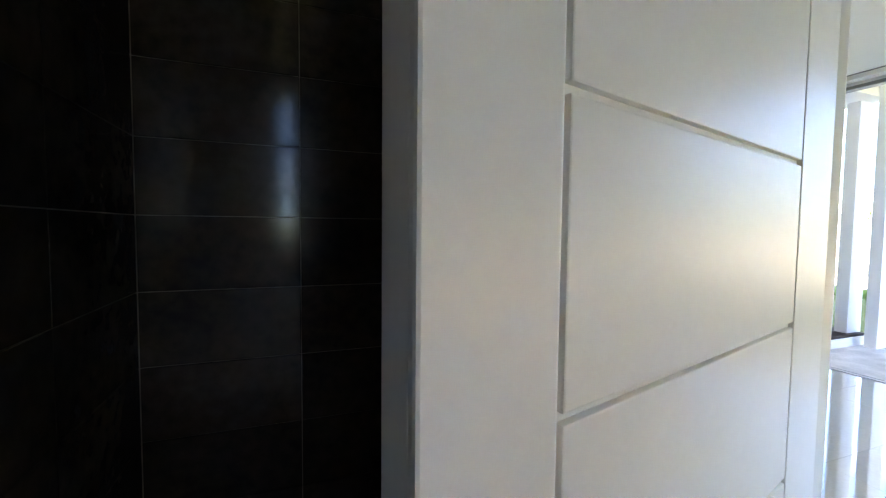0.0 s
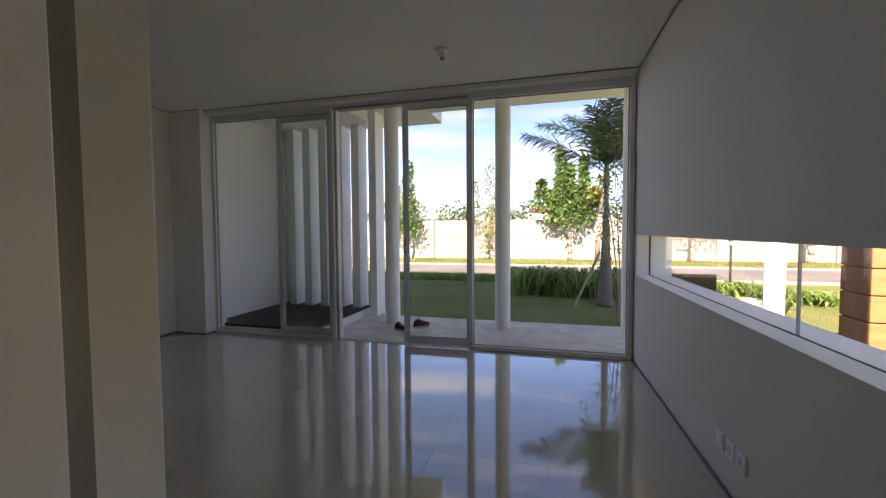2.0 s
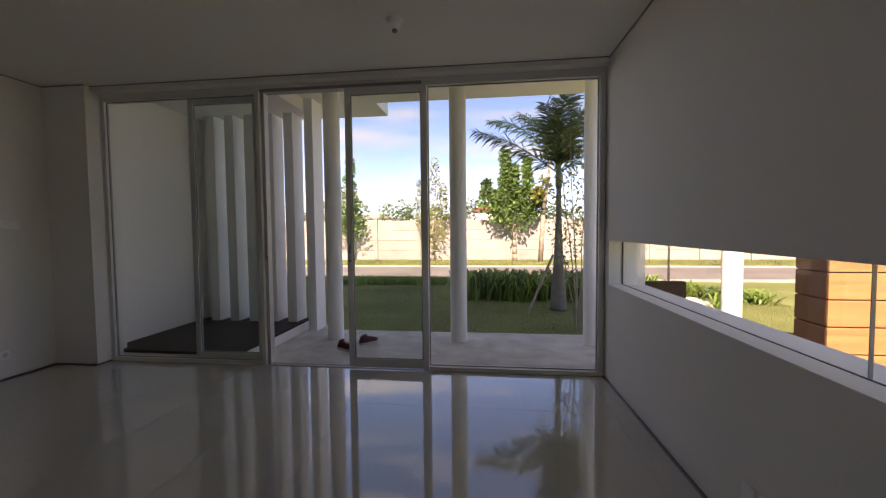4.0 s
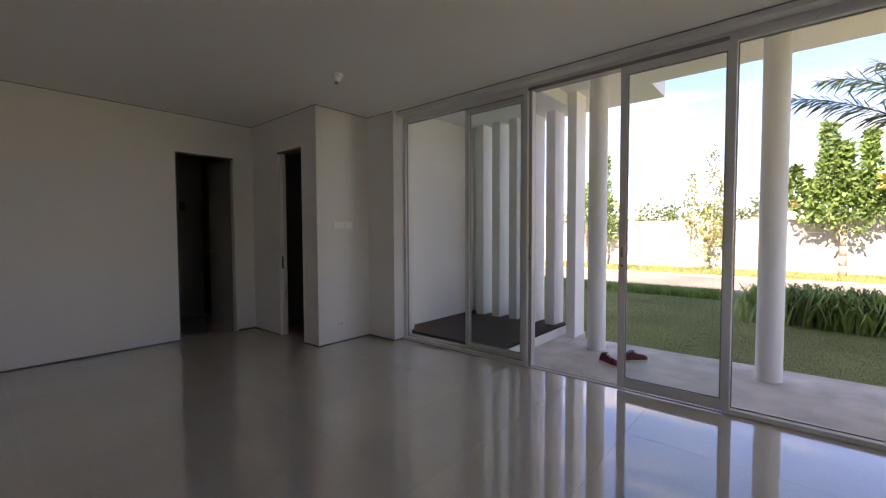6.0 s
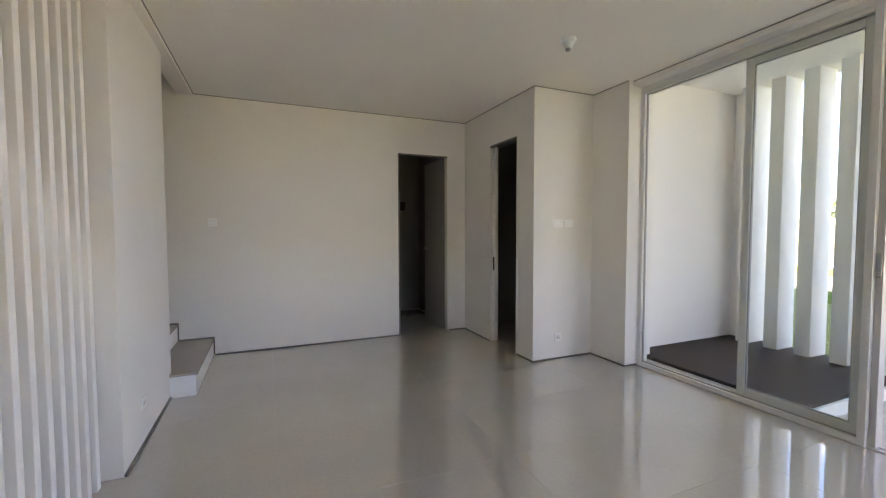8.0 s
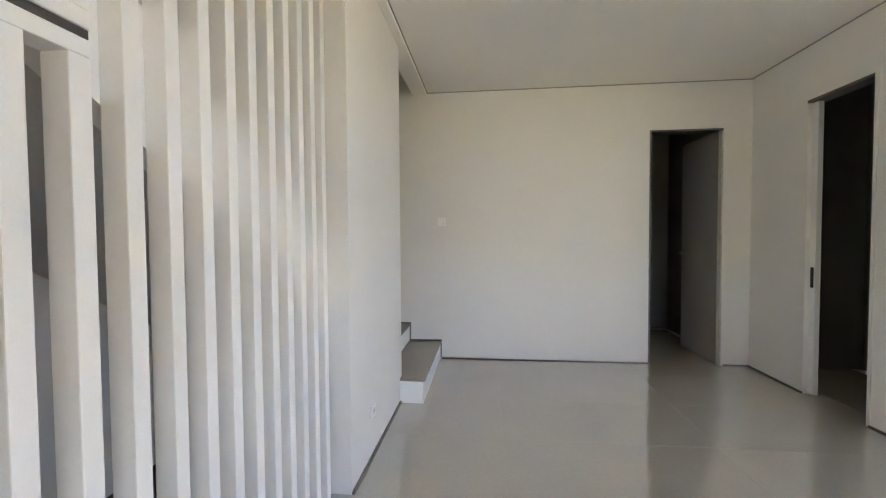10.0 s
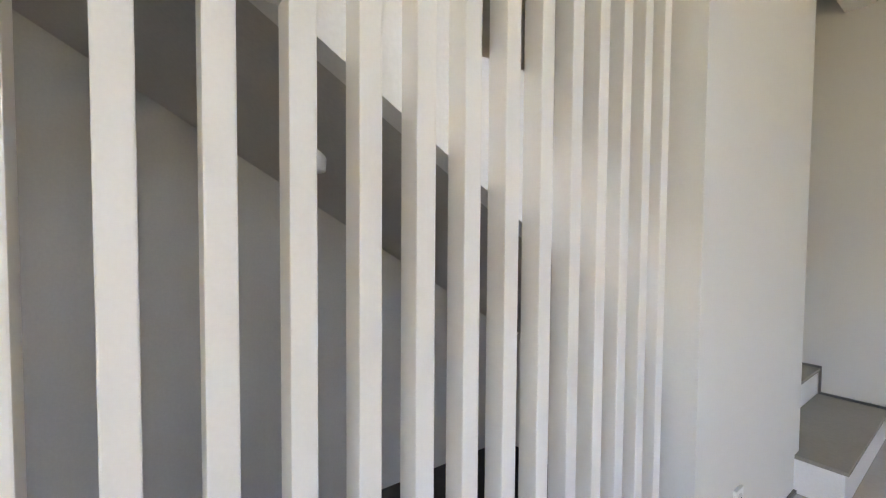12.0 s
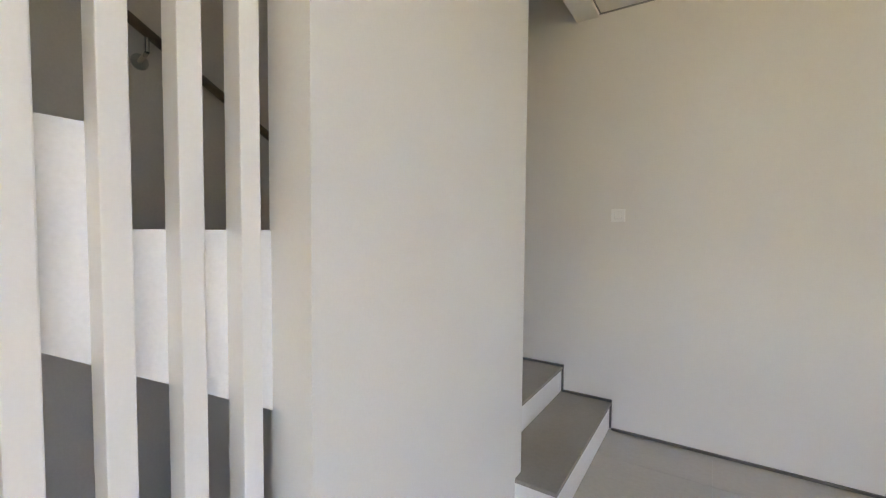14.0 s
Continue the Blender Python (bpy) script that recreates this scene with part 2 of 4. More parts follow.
def solid(name, boxes, material, label, category, kind="structure", bevel=0.0):
    """One mesh of boxes that stand in world places."""
    bm = bmesh.new()
    for b in boxes:
        add_box(bm, *b, bevel=bevel)
    ob = new(name, to_mesh(name, bm, material))
    return tagged(ob, label, category, kind=kind)


def boxes(*bs, bevel=0.0):
    bm = bmesh.new()
    for b in bs:
        add_box(bm, *b, bevel=bevel)
    return bm


# ---- plan ----
H = 2.57                    # ceiling
XG = 5.18                   # glazing line
YS, YN = 0.125, 6.58         # inner faces of the south and north walls
XW = 1.317                 # face of the stair wall
XB, YB = 4.29, 5.127        # corner of the small room's block
RISE, SLOPE_Y = 0.163, 0.285

# ---- large structure ----
slit_z0, slit_z1, slit_x0, slit_x1 = 0.784, 1.136, 1.50, 5.02
solid("wall_south", [(-0.3, 5.32, -0.15, YS, -0.15, slit_z0), (-0.3, 0.51, -0.15, YS, slit_z1, 2.85), (0.575, 5.32, -0.15, YS, slit_z1, 2.85), (0.51, 0.575, -0.15, YS, 2.32, 2.85),
                     (-0.3, slit_x0, -0.15, YS, slit_z0, slit_z1), (slit_x1, 5.32, -0.15, YS, slit_z0, slit_z1)],
      PLASTER, "white plastered wall with a low slit window", "wall")
nd0, nd1 = 3.423, 4.072
solid("wall_north", [(-0.12, nd0, YN, YN + 0.12, 0, 5.4), (nd1, 5.4, YN, YN + 0.12, 0, 2.85), (nd0, nd1, YN, YN + 0.12, 2.145, 2.85)],
      PLASTER, "white plastered wall with a doorway", "wall")
bd0, bd1 = 5.39, 5.94
solid("wall_block_west", [(XB, XB + 0.1, YB, bd0, 0, 2.7), (XB, XB + 0.1, bd1, YN, 0, 2.7), (XB, XB + 0.1, bd0, bd1, 2.17, 2.7)],
      PLASTER, "white plastered wall with a narrow doorway", "wall")
solid("wall_block_south", [(XB + 0.1, 4.985, YB, YB + 0.1, 0, 2.7)], PLASTER, "white plastered corner wall with a light switch", "wall")
solid("wall_pier", [(4.985, 5.30, 4.69, YB + 0.1, 0, 2.7)], PLASTER, "white plastered pier beside the glazing", "wall")
solid("wall_stair", [(1.18, XW, 4.44, 5.565, 0, H)], PLASTER, "white plastered wall end beside the stairs", "wall")
solid("wall_door_side", [(1.18, 1.3745, 1.19, 1.29, 0, H), (1.3745, 1.446, 1.164, 1.29, 2.12, H), (1.18, 1.446, -0.13, 1.163, 2.12, H), (1.10, 1.19, 1.29, 2.30, 0, H)],
      PLASTER, "white wall over and beside the open door", "wall")
solid("wall_stair_back", [(0.07, 0.19, 2.20, YN + 0.12, 0, 5.4), (0.19, 1.19, 2.20, 2.30, 0, 5.4)], STAIRSHADE, "stairwell wall in a grey that carries its shade", "wall")
# Unseen upper storey and roof, sized by the shade they cast outside.
solid("wall_upper", [(-3.2, 5.32, -0.15, -0.05, 2.85, 6.2), (-3.2, 5.32, 8.6, 8.7, -0.15, 6.2), (-3.2, -3.1, -0.15, 8.7, -0.15, 6.2),
                     (5.22, 5.32, -0.05, 8.6, 2.85, 6.2), (1.36, 1.46, 2.2, YN, 2.85, 5.4), (5.24, 5.32, 5.227, 8.6, -0.15, 2.85)],
      OUTWALL, "white rendered upper storey", "wall")
solid("roof", [(-3.4, 5.7, -0.4, 8.9, 6.2, 6.4)], OUTWALL, "flat white roof slab", "roof")
# Inner faces get the dark room tone, so the doorways read unlit.
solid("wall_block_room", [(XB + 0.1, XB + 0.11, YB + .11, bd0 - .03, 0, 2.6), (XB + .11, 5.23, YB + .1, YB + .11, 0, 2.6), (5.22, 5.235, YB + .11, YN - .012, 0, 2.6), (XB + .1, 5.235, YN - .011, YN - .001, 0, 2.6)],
      BACKROOM, "walls of the small room, coloured dark for its dimness", "wall")
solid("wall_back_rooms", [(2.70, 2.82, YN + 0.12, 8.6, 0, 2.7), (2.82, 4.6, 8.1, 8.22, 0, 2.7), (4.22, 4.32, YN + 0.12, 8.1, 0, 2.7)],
      BACKROOM, "walls of a back room, coloured dark for its dimness", "wall")

bm = boxes((1.382, 5.30, -0.25, YN, H, H + 0.28), (2.7, 5.3, YN, 8.6, H, H + 0.28))
tagged(new("ceiling", to_mesh("ceiling", bm, CEIL)), "flat white painted ceiling", "ceiling", kind="structure")
bm = boxes((1.235, 1.372, 1.0, YN, 2.55, 2.85), (1.14, 1.372, -0.15, 1.0, 2.575, 2.85), bevel=0.003)
tagged(new("ceiling_edge", to_mesh("ceiling_edge", bm, CEIL)), "white dropped ceiling edge along the stairwell", "ceiling", kind="structure")
bm = boxes((-0.12, 1.46, 2.2, YN + .12, 5.4, 5.5))
tagged(new("ceiling_stairwell", to_mesh("ceiling_stairwell", bm, CEIL)), "white ceiling high over the stairs", "ceiling", kind="structure")
bm = boxes((-0.3, 1.13, -0.25, 2.3, 2.45, 2.55))
tagged(new("ceiling_entry", to_mesh("ceiling_entry", bm, BLACKTILE)), "dark ceiling of the tiled entry room", "ceiling", kind="structure")

# thin dark joints where walls meet floor and ceiling
g = 0.012
solid("baseboard", [(1.42, XG - .06, YS, YS + g, 0, 0.014), (1.503, nd0, YN - g, YN, 0, 0.014), (nd1, XB, YN - g, YN, 0, 0.014),
                    (XB - g, XB, YB - g, bd0, 0, 0.014), (XB - g, XB, bd1, YN - g, 0, 0.014), (XB, 4.985, YB - g, YB, 0, 0.014),
                    (4.985 - g, 4.985, 4.70 - g, YB - g, 0, 0.014), (4.985, XG - .05, 4.70 - g, 4.70, 0, 0.014),
                    (XW, XW + g, 4.44, 5.50, 0, 0.014)], SKIRT, "thin dark grey skirting joint along the walls", "baseboard")
# Solid grey strips carry the ceiling's shadow line in their colour.
solid("trim", [(1.36, XG - .06, YS, YS + 0.008, H - 0.007, H), (1.36, XB, YN - 0.008, YN, H - 0.007, H),
               (XB - 0.008, XB, YB - 0.008, YN - 0.008, H - 0.007, H), (XB, 4.985, YB - 0.008, YB, H - 0.007, H),
               (4.977, 4.985, 4.70, YB - 0.008, H - 0.007, H), (1.372, 1.382, YS, YN, H + 0.001, H + 0.03),
               (5.030, 5.036, YS, 4.69, H - 0.008, H)],
      GREYPL, "narrow grey strip coloured as the shadow gap under the ceiling", "trim")

# ---- glazing ----
def frame_rect(bm, y0, y1, z0, z1, x0, x1, w, wb=None, wt=None, bevel=0.004):
    wb, wt = wb or w, wt or w
    add_box(bm, x0, x1, y0, y0 + w, z0, z1, bevel)
    add_box(bm, x0, x1, y1 - w, y1, z0, z1, bevel)
    add_box(bm, x0 + .001, x1 - .001, y0 + w, y1 - w, z0, z0 + wb, bevel)
    add_box(bm, x0 + .001, x1 - .001, y0 + w, y1 - w, z1 - wt, z1, bevel)


M3, M2, GT = 1.632, 3.10, 2.50
window = thing("window_1", (0, 0, 0), "wide aluminium glazing with a sliding door half open", "window", kind="structure")
bm = bmesh.new()
frame_rect(bm, YS, M3, 0.0, GT, XG - 0.045, XG + 0.045, 0.045, 0.035, 0.04)
part("window_frame", bm, ALU, window)
bm = bmesh.new()
frame_rect(bm, M2, 4.70, 0.0, GT, XG - 0.045, XG + 0.045, 0.045, 0.035, 0.04)
part("window_frame", bm, ALU, window)
bm = boxes((XG - 0.045, XG + 0.045, M3, M2, -0.012, 0.002), (XG - 0.040, XG - 0.034, M3, M2, 0.002, 0.007), (XG + 0.018, XG + 0.024, M3, M2, 0.002, 0.007))
part("door_track", bm, ALUDULL, window)
for ya, yb in ((YS, M3), (M2, 4.70)):
    bm = bmesh.new()
    frame_rect(bm, ya + 0.003, yb - 0.003, 0.003, GT - 0.003, XG - 0.053, XG - 0.044, 0.012, 0.012, 0.012, bevel=0.002)
    part("frame_bead", bm, ALU, window)
bm = boxes((XG - 0.045, XG + 0.045, M3, M2, 2.47, GT), bevel=.003)
part("head_track", bm, ALUGREY, window)
part("head_rail", boxes((XG - 0.045, XG + 0.045, YS, 4.70, GT, 2.526)), ALU, window)
solid("bulkhead", [(5.036, 5.30, YS, 4.69, 2.526, H + .1)], PLASTER, "white plastered bulkhead over the glazing", "wall")
part("pane", boxes((XG + 0.002, XG + 0.008, YS + 0.045, M3 - 0.045, 0.035, GT - 0.04)), GLASS, window)
part("pane", boxes((XG - 0.014, XG - 0.008, M2 + 0.045, 4.655, 0.035, GT - 0.04)), PALEGLASS, window)

bm = bmesh.new()
frame_rect(bm, YS + 0.045, M3 - 0.045, 0.035, GT - 0.04, XG - 0.004, XG + 0.014, 0.007, bevel=0)
part("gasket", bm, GASKET, window, "grey rubber glazing gasket")
bm = bmesh.new()
frame_rect(bm, M2 + 0.045, 4.655, 0.035, GT - 0.04, XG - 0.020, XG - 0.002, 0.006, bevel=0)
part("gasket", bm, GASKET, window, "grey rubber glazing gasket")


def sliding_leaf(y0, y1, x, handle_y):
    d = thing("sliding_door", (x, y0, 0), "white aluminium sliding door leaf with a glass pane", "door", group="sliding doors", kind="structure")
    bm = bmesh.new()
    frame_rect(bm, 0, y1 - y0, 0.018, 2.47, -0.018, 0.018, 0.052, 0.075, 0.062)
    part("door_frame", bm, ALU, d)
    part("pane", boxes((-0.003, 0.003, 0.05, y1 - y0 - 0.05, 0.09, 2.41)), GREENGLASS, d)
    bm = bmesh.new()
    frame_rect(bm, 0.052, y1 - y0 - 0.052, 0.093, 2.408, -0.009, 0.009, 0.007, bevel=0)
    part("gasket", bm, GASKET, d, "grey rubber glazing gasket")
    if handle_y is None:
        return d
    hy = handle_y - y0
    lock = part("lock_plate", boxes((-0.026, -0.016, hy - 0.016, hy + 0.016, 0.94, 1.12), bevel=.004), ALU, d, "pale lock plate")
    part("handle", boxes((-0.038, -0.024, hy - 0.008, hy + 0.008, 1.03, 1.11), bevel=.005), GREYPL, lock, "dark pull handle")
    bm = bmesh.new()
    add_tube(bm, (-0.030, hy, 0.965), (-0.022, hy, 0.965), 0.011, 0.011, 14)
    part("keyhole", bm, CHROME, lock)
    return d


sliding_leaf(1.588, 2.310, XG - 0.036, 2.280)
sliding_leaf(3.148, 3.84, XG + 0.022, None)
part("lock_stile", boxes((XG - 0.030, XG + 0.040, M2 - 0.034, M2 - 0.001, 0.010, 2.47), bevel=.003), ALUDULL, window, "dull grey lock stile")
part("lock_plate", boxes((XG - 0.037, XG - 0.029, M2 - 0.028, M2 - 0.008, 0.98, 1.12), bevel=.003), CHROME, window, "dull metal lock plate")

slit = thing("window_2", (0, 0, 0), "low horizontal slit window with frameless glass", "window", kind="structure")
part("pane", boxes((slit_x0 + .002, 2.955, 0.010, 0.018, slit_z0 - .002, slit_z1 + .002)), GLASS, slit)
part("pane", boxes((2.961, slit_x1 - .002, 0.010, 0.018, slit_z0 - .002, slit_z1 + .002)), GLASS, slit)
part("glass_joint", boxes((2.9565, 2.9595, 0.008, 0.020, slit_z0, slit_z1)), GREYPL, slit, "clear silicone joint between the panes")
part("glass_bead", boxes((slit_x0, slit_x1, 0.018, 0.026, slit_z0 + .001, slit_z0 + 0.008), (slit_x1 - .008, slit_x1 - .001, 0.018, 0.026, slit_z0 + .008, slit_z1 - .001)), GAP, slit)
part("window_sill", boxes((slit_x0, slit_x1, 0.026, YS + 0.006, slit_z0 - 0.001, slit_z0 + 0.006), bevel=.002), OUTWALL, slit)

narrow = thing("window_3", (0, 0, 0), "narrow upright window of the entry room", "window", kind="structure")
part("window_frame", boxes((0.511, 0.519, -0.10, -0.06, slit_z1, 2.319), (0.566, 0.574, -0.10, -0.06, slit_z1, 2.319), (0.519, 0.566, -0.10, -0.06, slit_z1 + .001, slit_z1 + .012),
                            (0.519, 0.566, -0.10, -0.06, 1.50, 1.53), (0.519, 0.566, -0.10, -0.06, 1.90, 1.93), (0.519, 0.566, -0.10, -0.06, 2.306, 2.319)), ALU, narrow)
part("pane", boxes((0.519, 0.566, -0.082, -0.078, slit_z1 + .012, 2.306)), GLASS, narrow)

# ---- entry door, open, and its jamb ----
LEAF_AT = (1.347, 1.128, 0.0)
LEAF_A = 15.6
leaf = thing("door_1", LEAF_AT, "white lacquered door with shallow grooves, standing open", "door", kind="structure", turn=LEAF_A)
LW, GW, V_L, V_R = 0.744, 0.0036, -0.633, -0.149
slab = part("door_leaf", boxes((-LW, 0, 0.0065, 0.036, 0.008, 2.11), bevel=0.0015), DOORWHITE, leaf)
part("stile", boxes((-LW, V_L - GW * .7, 0, 0.009, 0.008, 2.11), bevel=0.003), DOORWHITE, slab)
part("stile", boxes((V_R + GW * .6, 0, 0, 0.009, 0.008, 2.11), bevel=0.002), DOORWHITE, slab)
levels = [0.008, 0.262, 0.476, 0.690, 0.904, 1.118, 1.332, 1.546, 1.760, 1.974, 2.11]
for za, zb in zip(levels, levels[1:]):
    part("panel", boxes((V_L + GW * .7, V_R - GW * .6, 0, 0.009, za + (GW if za > .1 else 0), zb - (GW if zb < 2.1 else 0)), bevel=0.002), DOORWHITE, slab)
jamb = thing("door_frame", (0, 0, 0), "white painted door jamb with a dark seam", "door frame", kind="structure")
part("jamb", boxes((1.375, 1.446, 1.164, 1.29, 0, 2.12), bevel=.003), DOORWHITE, jamb)
part("seam", boxes((1.352, 1.3745, 1.146, 1.189, 0, 2.12)), GREYPL, jamb)
part("jamb", boxes((1.18, 1.446, -0.13, -0.085, 0, 2.12), bevel=.003), DOORWHITE, jamb)

# ---- dark tiled entry room ----
solid("wall_entry", [(0.0, 0.149, -0.25, 2.2, 0, 2.5), (0.149, 1.10, 2.16, 2.2, 0, 2.45)], LIGHTGROUT, "pale grout behind black stone tiles", "wall")

# ---- slat screen with a slatted door ----
PITCH, SW, SD, X1 = 0.1080, 0.041, 0.055, 1.239
DOOR_TOP = 1.555
last = 4.382                  # right edge of the northernmost slat
slat_me = to_mesh("slat", boxes((-SD, 0, -SW, 0, 0, H), bevel=.003), SLAT)
upper_me = to_mesh("slat", boxes((-SD, 0, -SW, 0, 1.606, H), bevel=.003), SLAT)
door_slat = to_mesh("slat", boxes((-SD, 0, -SW, 0, 0.012, DOOR_TOP - .032), bevel=.003), SLAT)
screen = thing("slat_screen", (X1, 0, 0), "white vertical slat screen in front of the stairs", "screen", kind="structure")
sdoor = thing("slatted_door", (X1, last - 10 * PITCH, 0), "white slatted cupboard door under the stairs, closed", "door", kind="structure")
n_slats = int((last - 1.32) / PITCH) + 1
for i in range(n_slats):
    y = last - i * PITCH
    if 10 <= i < 17:
        s = new("slat", upper_me)
        s.parent, s.location = screen, (0, y, 0)
        s = new("slat", door_slat)
        s.parent, s.location = sdoor, (0, -(i - 10) * PITCH, 0)
    else:
        s = new("slat", slat_me)
        s.parent, s.location = screen, (0, y, 0)
y_lo = -6 * PITCH - SW
part("top_rail", boxes((-SD, 0, y_lo, 0, DOOR_TOP - .032, DOOR_TOP), bevel=.003), SLAT, sdoor)
part("bottom_rail", boxes((-SD, 0.0005, y_lo, 0, 0.012, 0.05), bevel=.003), SLAT, sdoor)
# Dark filler strip gives the shade between rail and transom as a colour.
part("shadow_gap", boxes((-SD, -0.004, last - 10 * PITCH + y_lo, last - 10 * PITCH, DOOR_TOP + .002, DOOR_TOP + .018)), GAP, screen, "dark strip coloured as the shade over the slatted door")
part("transom", boxes((-SD, 0.001, last - 10 * PITCH + y_lo, last - 10 * PITCH, DOOR_TOP + .018, 1.606), bevel=.003), SLAT, screen)

# ---- stairs ----
stairs = thing("stairs", (0, 0, 0), "white stairs with grey tiled treads turning behind the slats", "stairs", kind="structure")
X_ST, Y_R = 1.185, 4.163
# lower steps, rising to the west
for k, (x, z) in enumerate(((1.499, 0.174), (1.193, 0.340), (0.887, 0.506))):
    y0 = 5.50 if k == 0 else 5.57
    part("riser", boxes((x - 0.30 if k < 2 else 0.19, x - 0.012, y0, YN - .001, 0 if k == 0 else z - .166, z - 0.018)), OUTWALL, stairs)
    t = boxes((x - 0.318 if k < 2 else 0.19, x, y0 - .0, YN - .001, z - 0.018, z), bevel=.004)
    part("tread", t, TREAD, stairs, "grey tiled tread")
# side flight, rising to the south behind the slats
z_of = lambda y: 1.311 - 0.594 * (y - 3.629)
bm = bmesh.new()
pts = []
N_T = 8
z0 = 1.228
for k in range(N_T):
    ya = Y_R + SLOPE_Y - k * SLOPE_Y
    pts += [(ya if k else 4.75, z0 + k * RISE), (ya - SLOPE_Y, z0 + k * RISE)]
y_end = pts[-1][0]
pts += [(y_end, z_of(y_end)), (pts[0][0], z_of(pts[0][0]))]
# The flight's underside is coloured grey for the shade under the stairs.
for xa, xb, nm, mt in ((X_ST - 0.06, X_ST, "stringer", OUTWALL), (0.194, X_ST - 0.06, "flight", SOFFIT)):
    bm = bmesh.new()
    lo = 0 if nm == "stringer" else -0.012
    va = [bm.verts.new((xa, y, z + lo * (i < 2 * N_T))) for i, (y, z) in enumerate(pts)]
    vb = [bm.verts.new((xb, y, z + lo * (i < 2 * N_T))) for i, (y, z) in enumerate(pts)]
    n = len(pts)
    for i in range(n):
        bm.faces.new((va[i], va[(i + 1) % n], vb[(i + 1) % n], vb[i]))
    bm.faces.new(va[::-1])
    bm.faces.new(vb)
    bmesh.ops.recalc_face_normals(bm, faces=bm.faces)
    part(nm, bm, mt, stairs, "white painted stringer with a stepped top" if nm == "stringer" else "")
for k in range(N_T):
    ya = Y_R + SLOPE_Y - k * SLOPE_Y
    part("tread", boxes((0.194, X_ST - 0.062, ya - SLOPE_Y, ya if k else 4.75, z0 + k * RISE - 0.011, z0 + k * RISE)), TREAD, stairs)
part("landing", boxes((0.194, 1.17, 4.76, 5.56, 0.0, 0.60)), PLASTER, stairs)
solid("stair_skirting", [(1.490, 1.502, YN - 0.010, YN, 0.014, 0.189), (1.199, 1.502, YN - 0.010, YN, 0.175, 0.189),
                         (1.187, 1.199, YN - 0.010, YN, 0.175, 0.355), (0.90, 1.187, YN - 0.010, YN, 0.341, 0.355)],
      SKIRT, "thin dark skirting stepping up beside the stairs", "baseboard")
rail = thing("handrail", (0.26, 0, 0), "dark wooden handrail on steel brackets on the stairwell wall", "handrail", kind="structure")
bm = bmesh.new()
rz = lambda y: 1.86 - 0.57 * (y - 4.535)
add_tube(bm, (0, 5.15, rz(5.15) + .1), (0, 2.7, rz(2.7) + .1), 0.018, 0.018, 14)
part("rail", bm, RAILWOOD, rail, smooth=True)
for y in (4.577, 3.80, 3.02):
    bm = bmesh.new()
    add_tube(bm, (-0.068, y, rz(y) + 0.01), (0, y, rz(y) + .03), 0.008, 0.008, 8)
    add_tube(bm, (0, y, rz(y) + .03), (0, y, rz(y) + .08), 0.008, 0.008, 8)
    add_tube(bm, (-0.0695, y, rz(y) + 0.01), (-0.064, y, rz(y) + .01), 0.03, 0.03, 14)
    part("bracket", bm, CHROME, rail)
lamp = thing("ceiling_lamp", (0.72, 3.475, z_of(3.475) - .002), "small round white lamp on the sloping stair underside", "lamp")
bm = add_lathe(bmesh.new(), [(0.026, -0.054), (0.032, -0.050), (0.034, -0.02), (0.034, 0.03)], 24)
part("lamp_body", bm, WHITEPL, lamp, smooth=False)

# ---- inner doors ----
d2 = thing("door_2", (nd1 - 0.03, YN + 0.02, 0), "open door coloured darker for the dim room behind", "door", kind="structure", turn=92)
part("door_leaf", boxes((0, 0.64, -0.02, 0.02, 0.008, 2.13), bevel=.003), DIMDOOR, d2)
bm = bmesh.new()
for s in (1, -1):
    add_tube(bm, (0.585, 0.018 * s, 1.0), (0.585, 0.065 * s, 1.0), 0.009, 0.009, 10)
    add_tube(bm, (0.585, 0.06 * s, 1.0), (0.475, 0.06 * s, 1.0), 0.009, 0.009, 10)
part("door_handle", bm, CHROME, d2, "steel lever handle")
f2 = thing("door_frame", (0, 0, 0), "slim dark-edged white door frame", "door frame", kind="structure")
part("jamb", boxes((nd0 - .001, nd0 + .014, YN - 0.003, YN + .123, 0, 2.145)), SKIRT, f2)
part("jamb", boxes((nd1 - .022, nd1 + .001, YN - 0.004, YN + .123, 0, 2.145)), PLASTER, f2)
part("head", boxes((nd0 + .014, nd1 - .022, YN - .003, YN + .123, 2.131, 2.146)), SKIRT, f2)
d3 = thing("door_3", (XB + 0.05, bd1, 0), "white pocket door slid open beside a dim room", "door", kind="structure")
part("door_leaf", boxes((-0.018, 0.018, -0.055, 0.02, 0.008, 2.155), bevel=.003), DOORWHITE, d3)
part("door_handle", boxes((-0.026, -0.016, -0.040, -0.018, 0.80, 0.95), bevel=.003), BLACKPL, d3, "dark flush pull")
f3 = thing("door_frame", (0, 0, 0), "slim white door frame of the small room", "door frame", kind="structure")
part("jamb", boxes((XB - 0.006, XB + 0.104, bd0 - .001, bd0 + 0.022, 0, 2.17), bevel=.002), DOORWHITE, f3)
part("head", boxes((XB - 0.005, XB + 0.104, bd0 + 0.022, bd1, 2.152, 2.171)), SKIRT, f3)


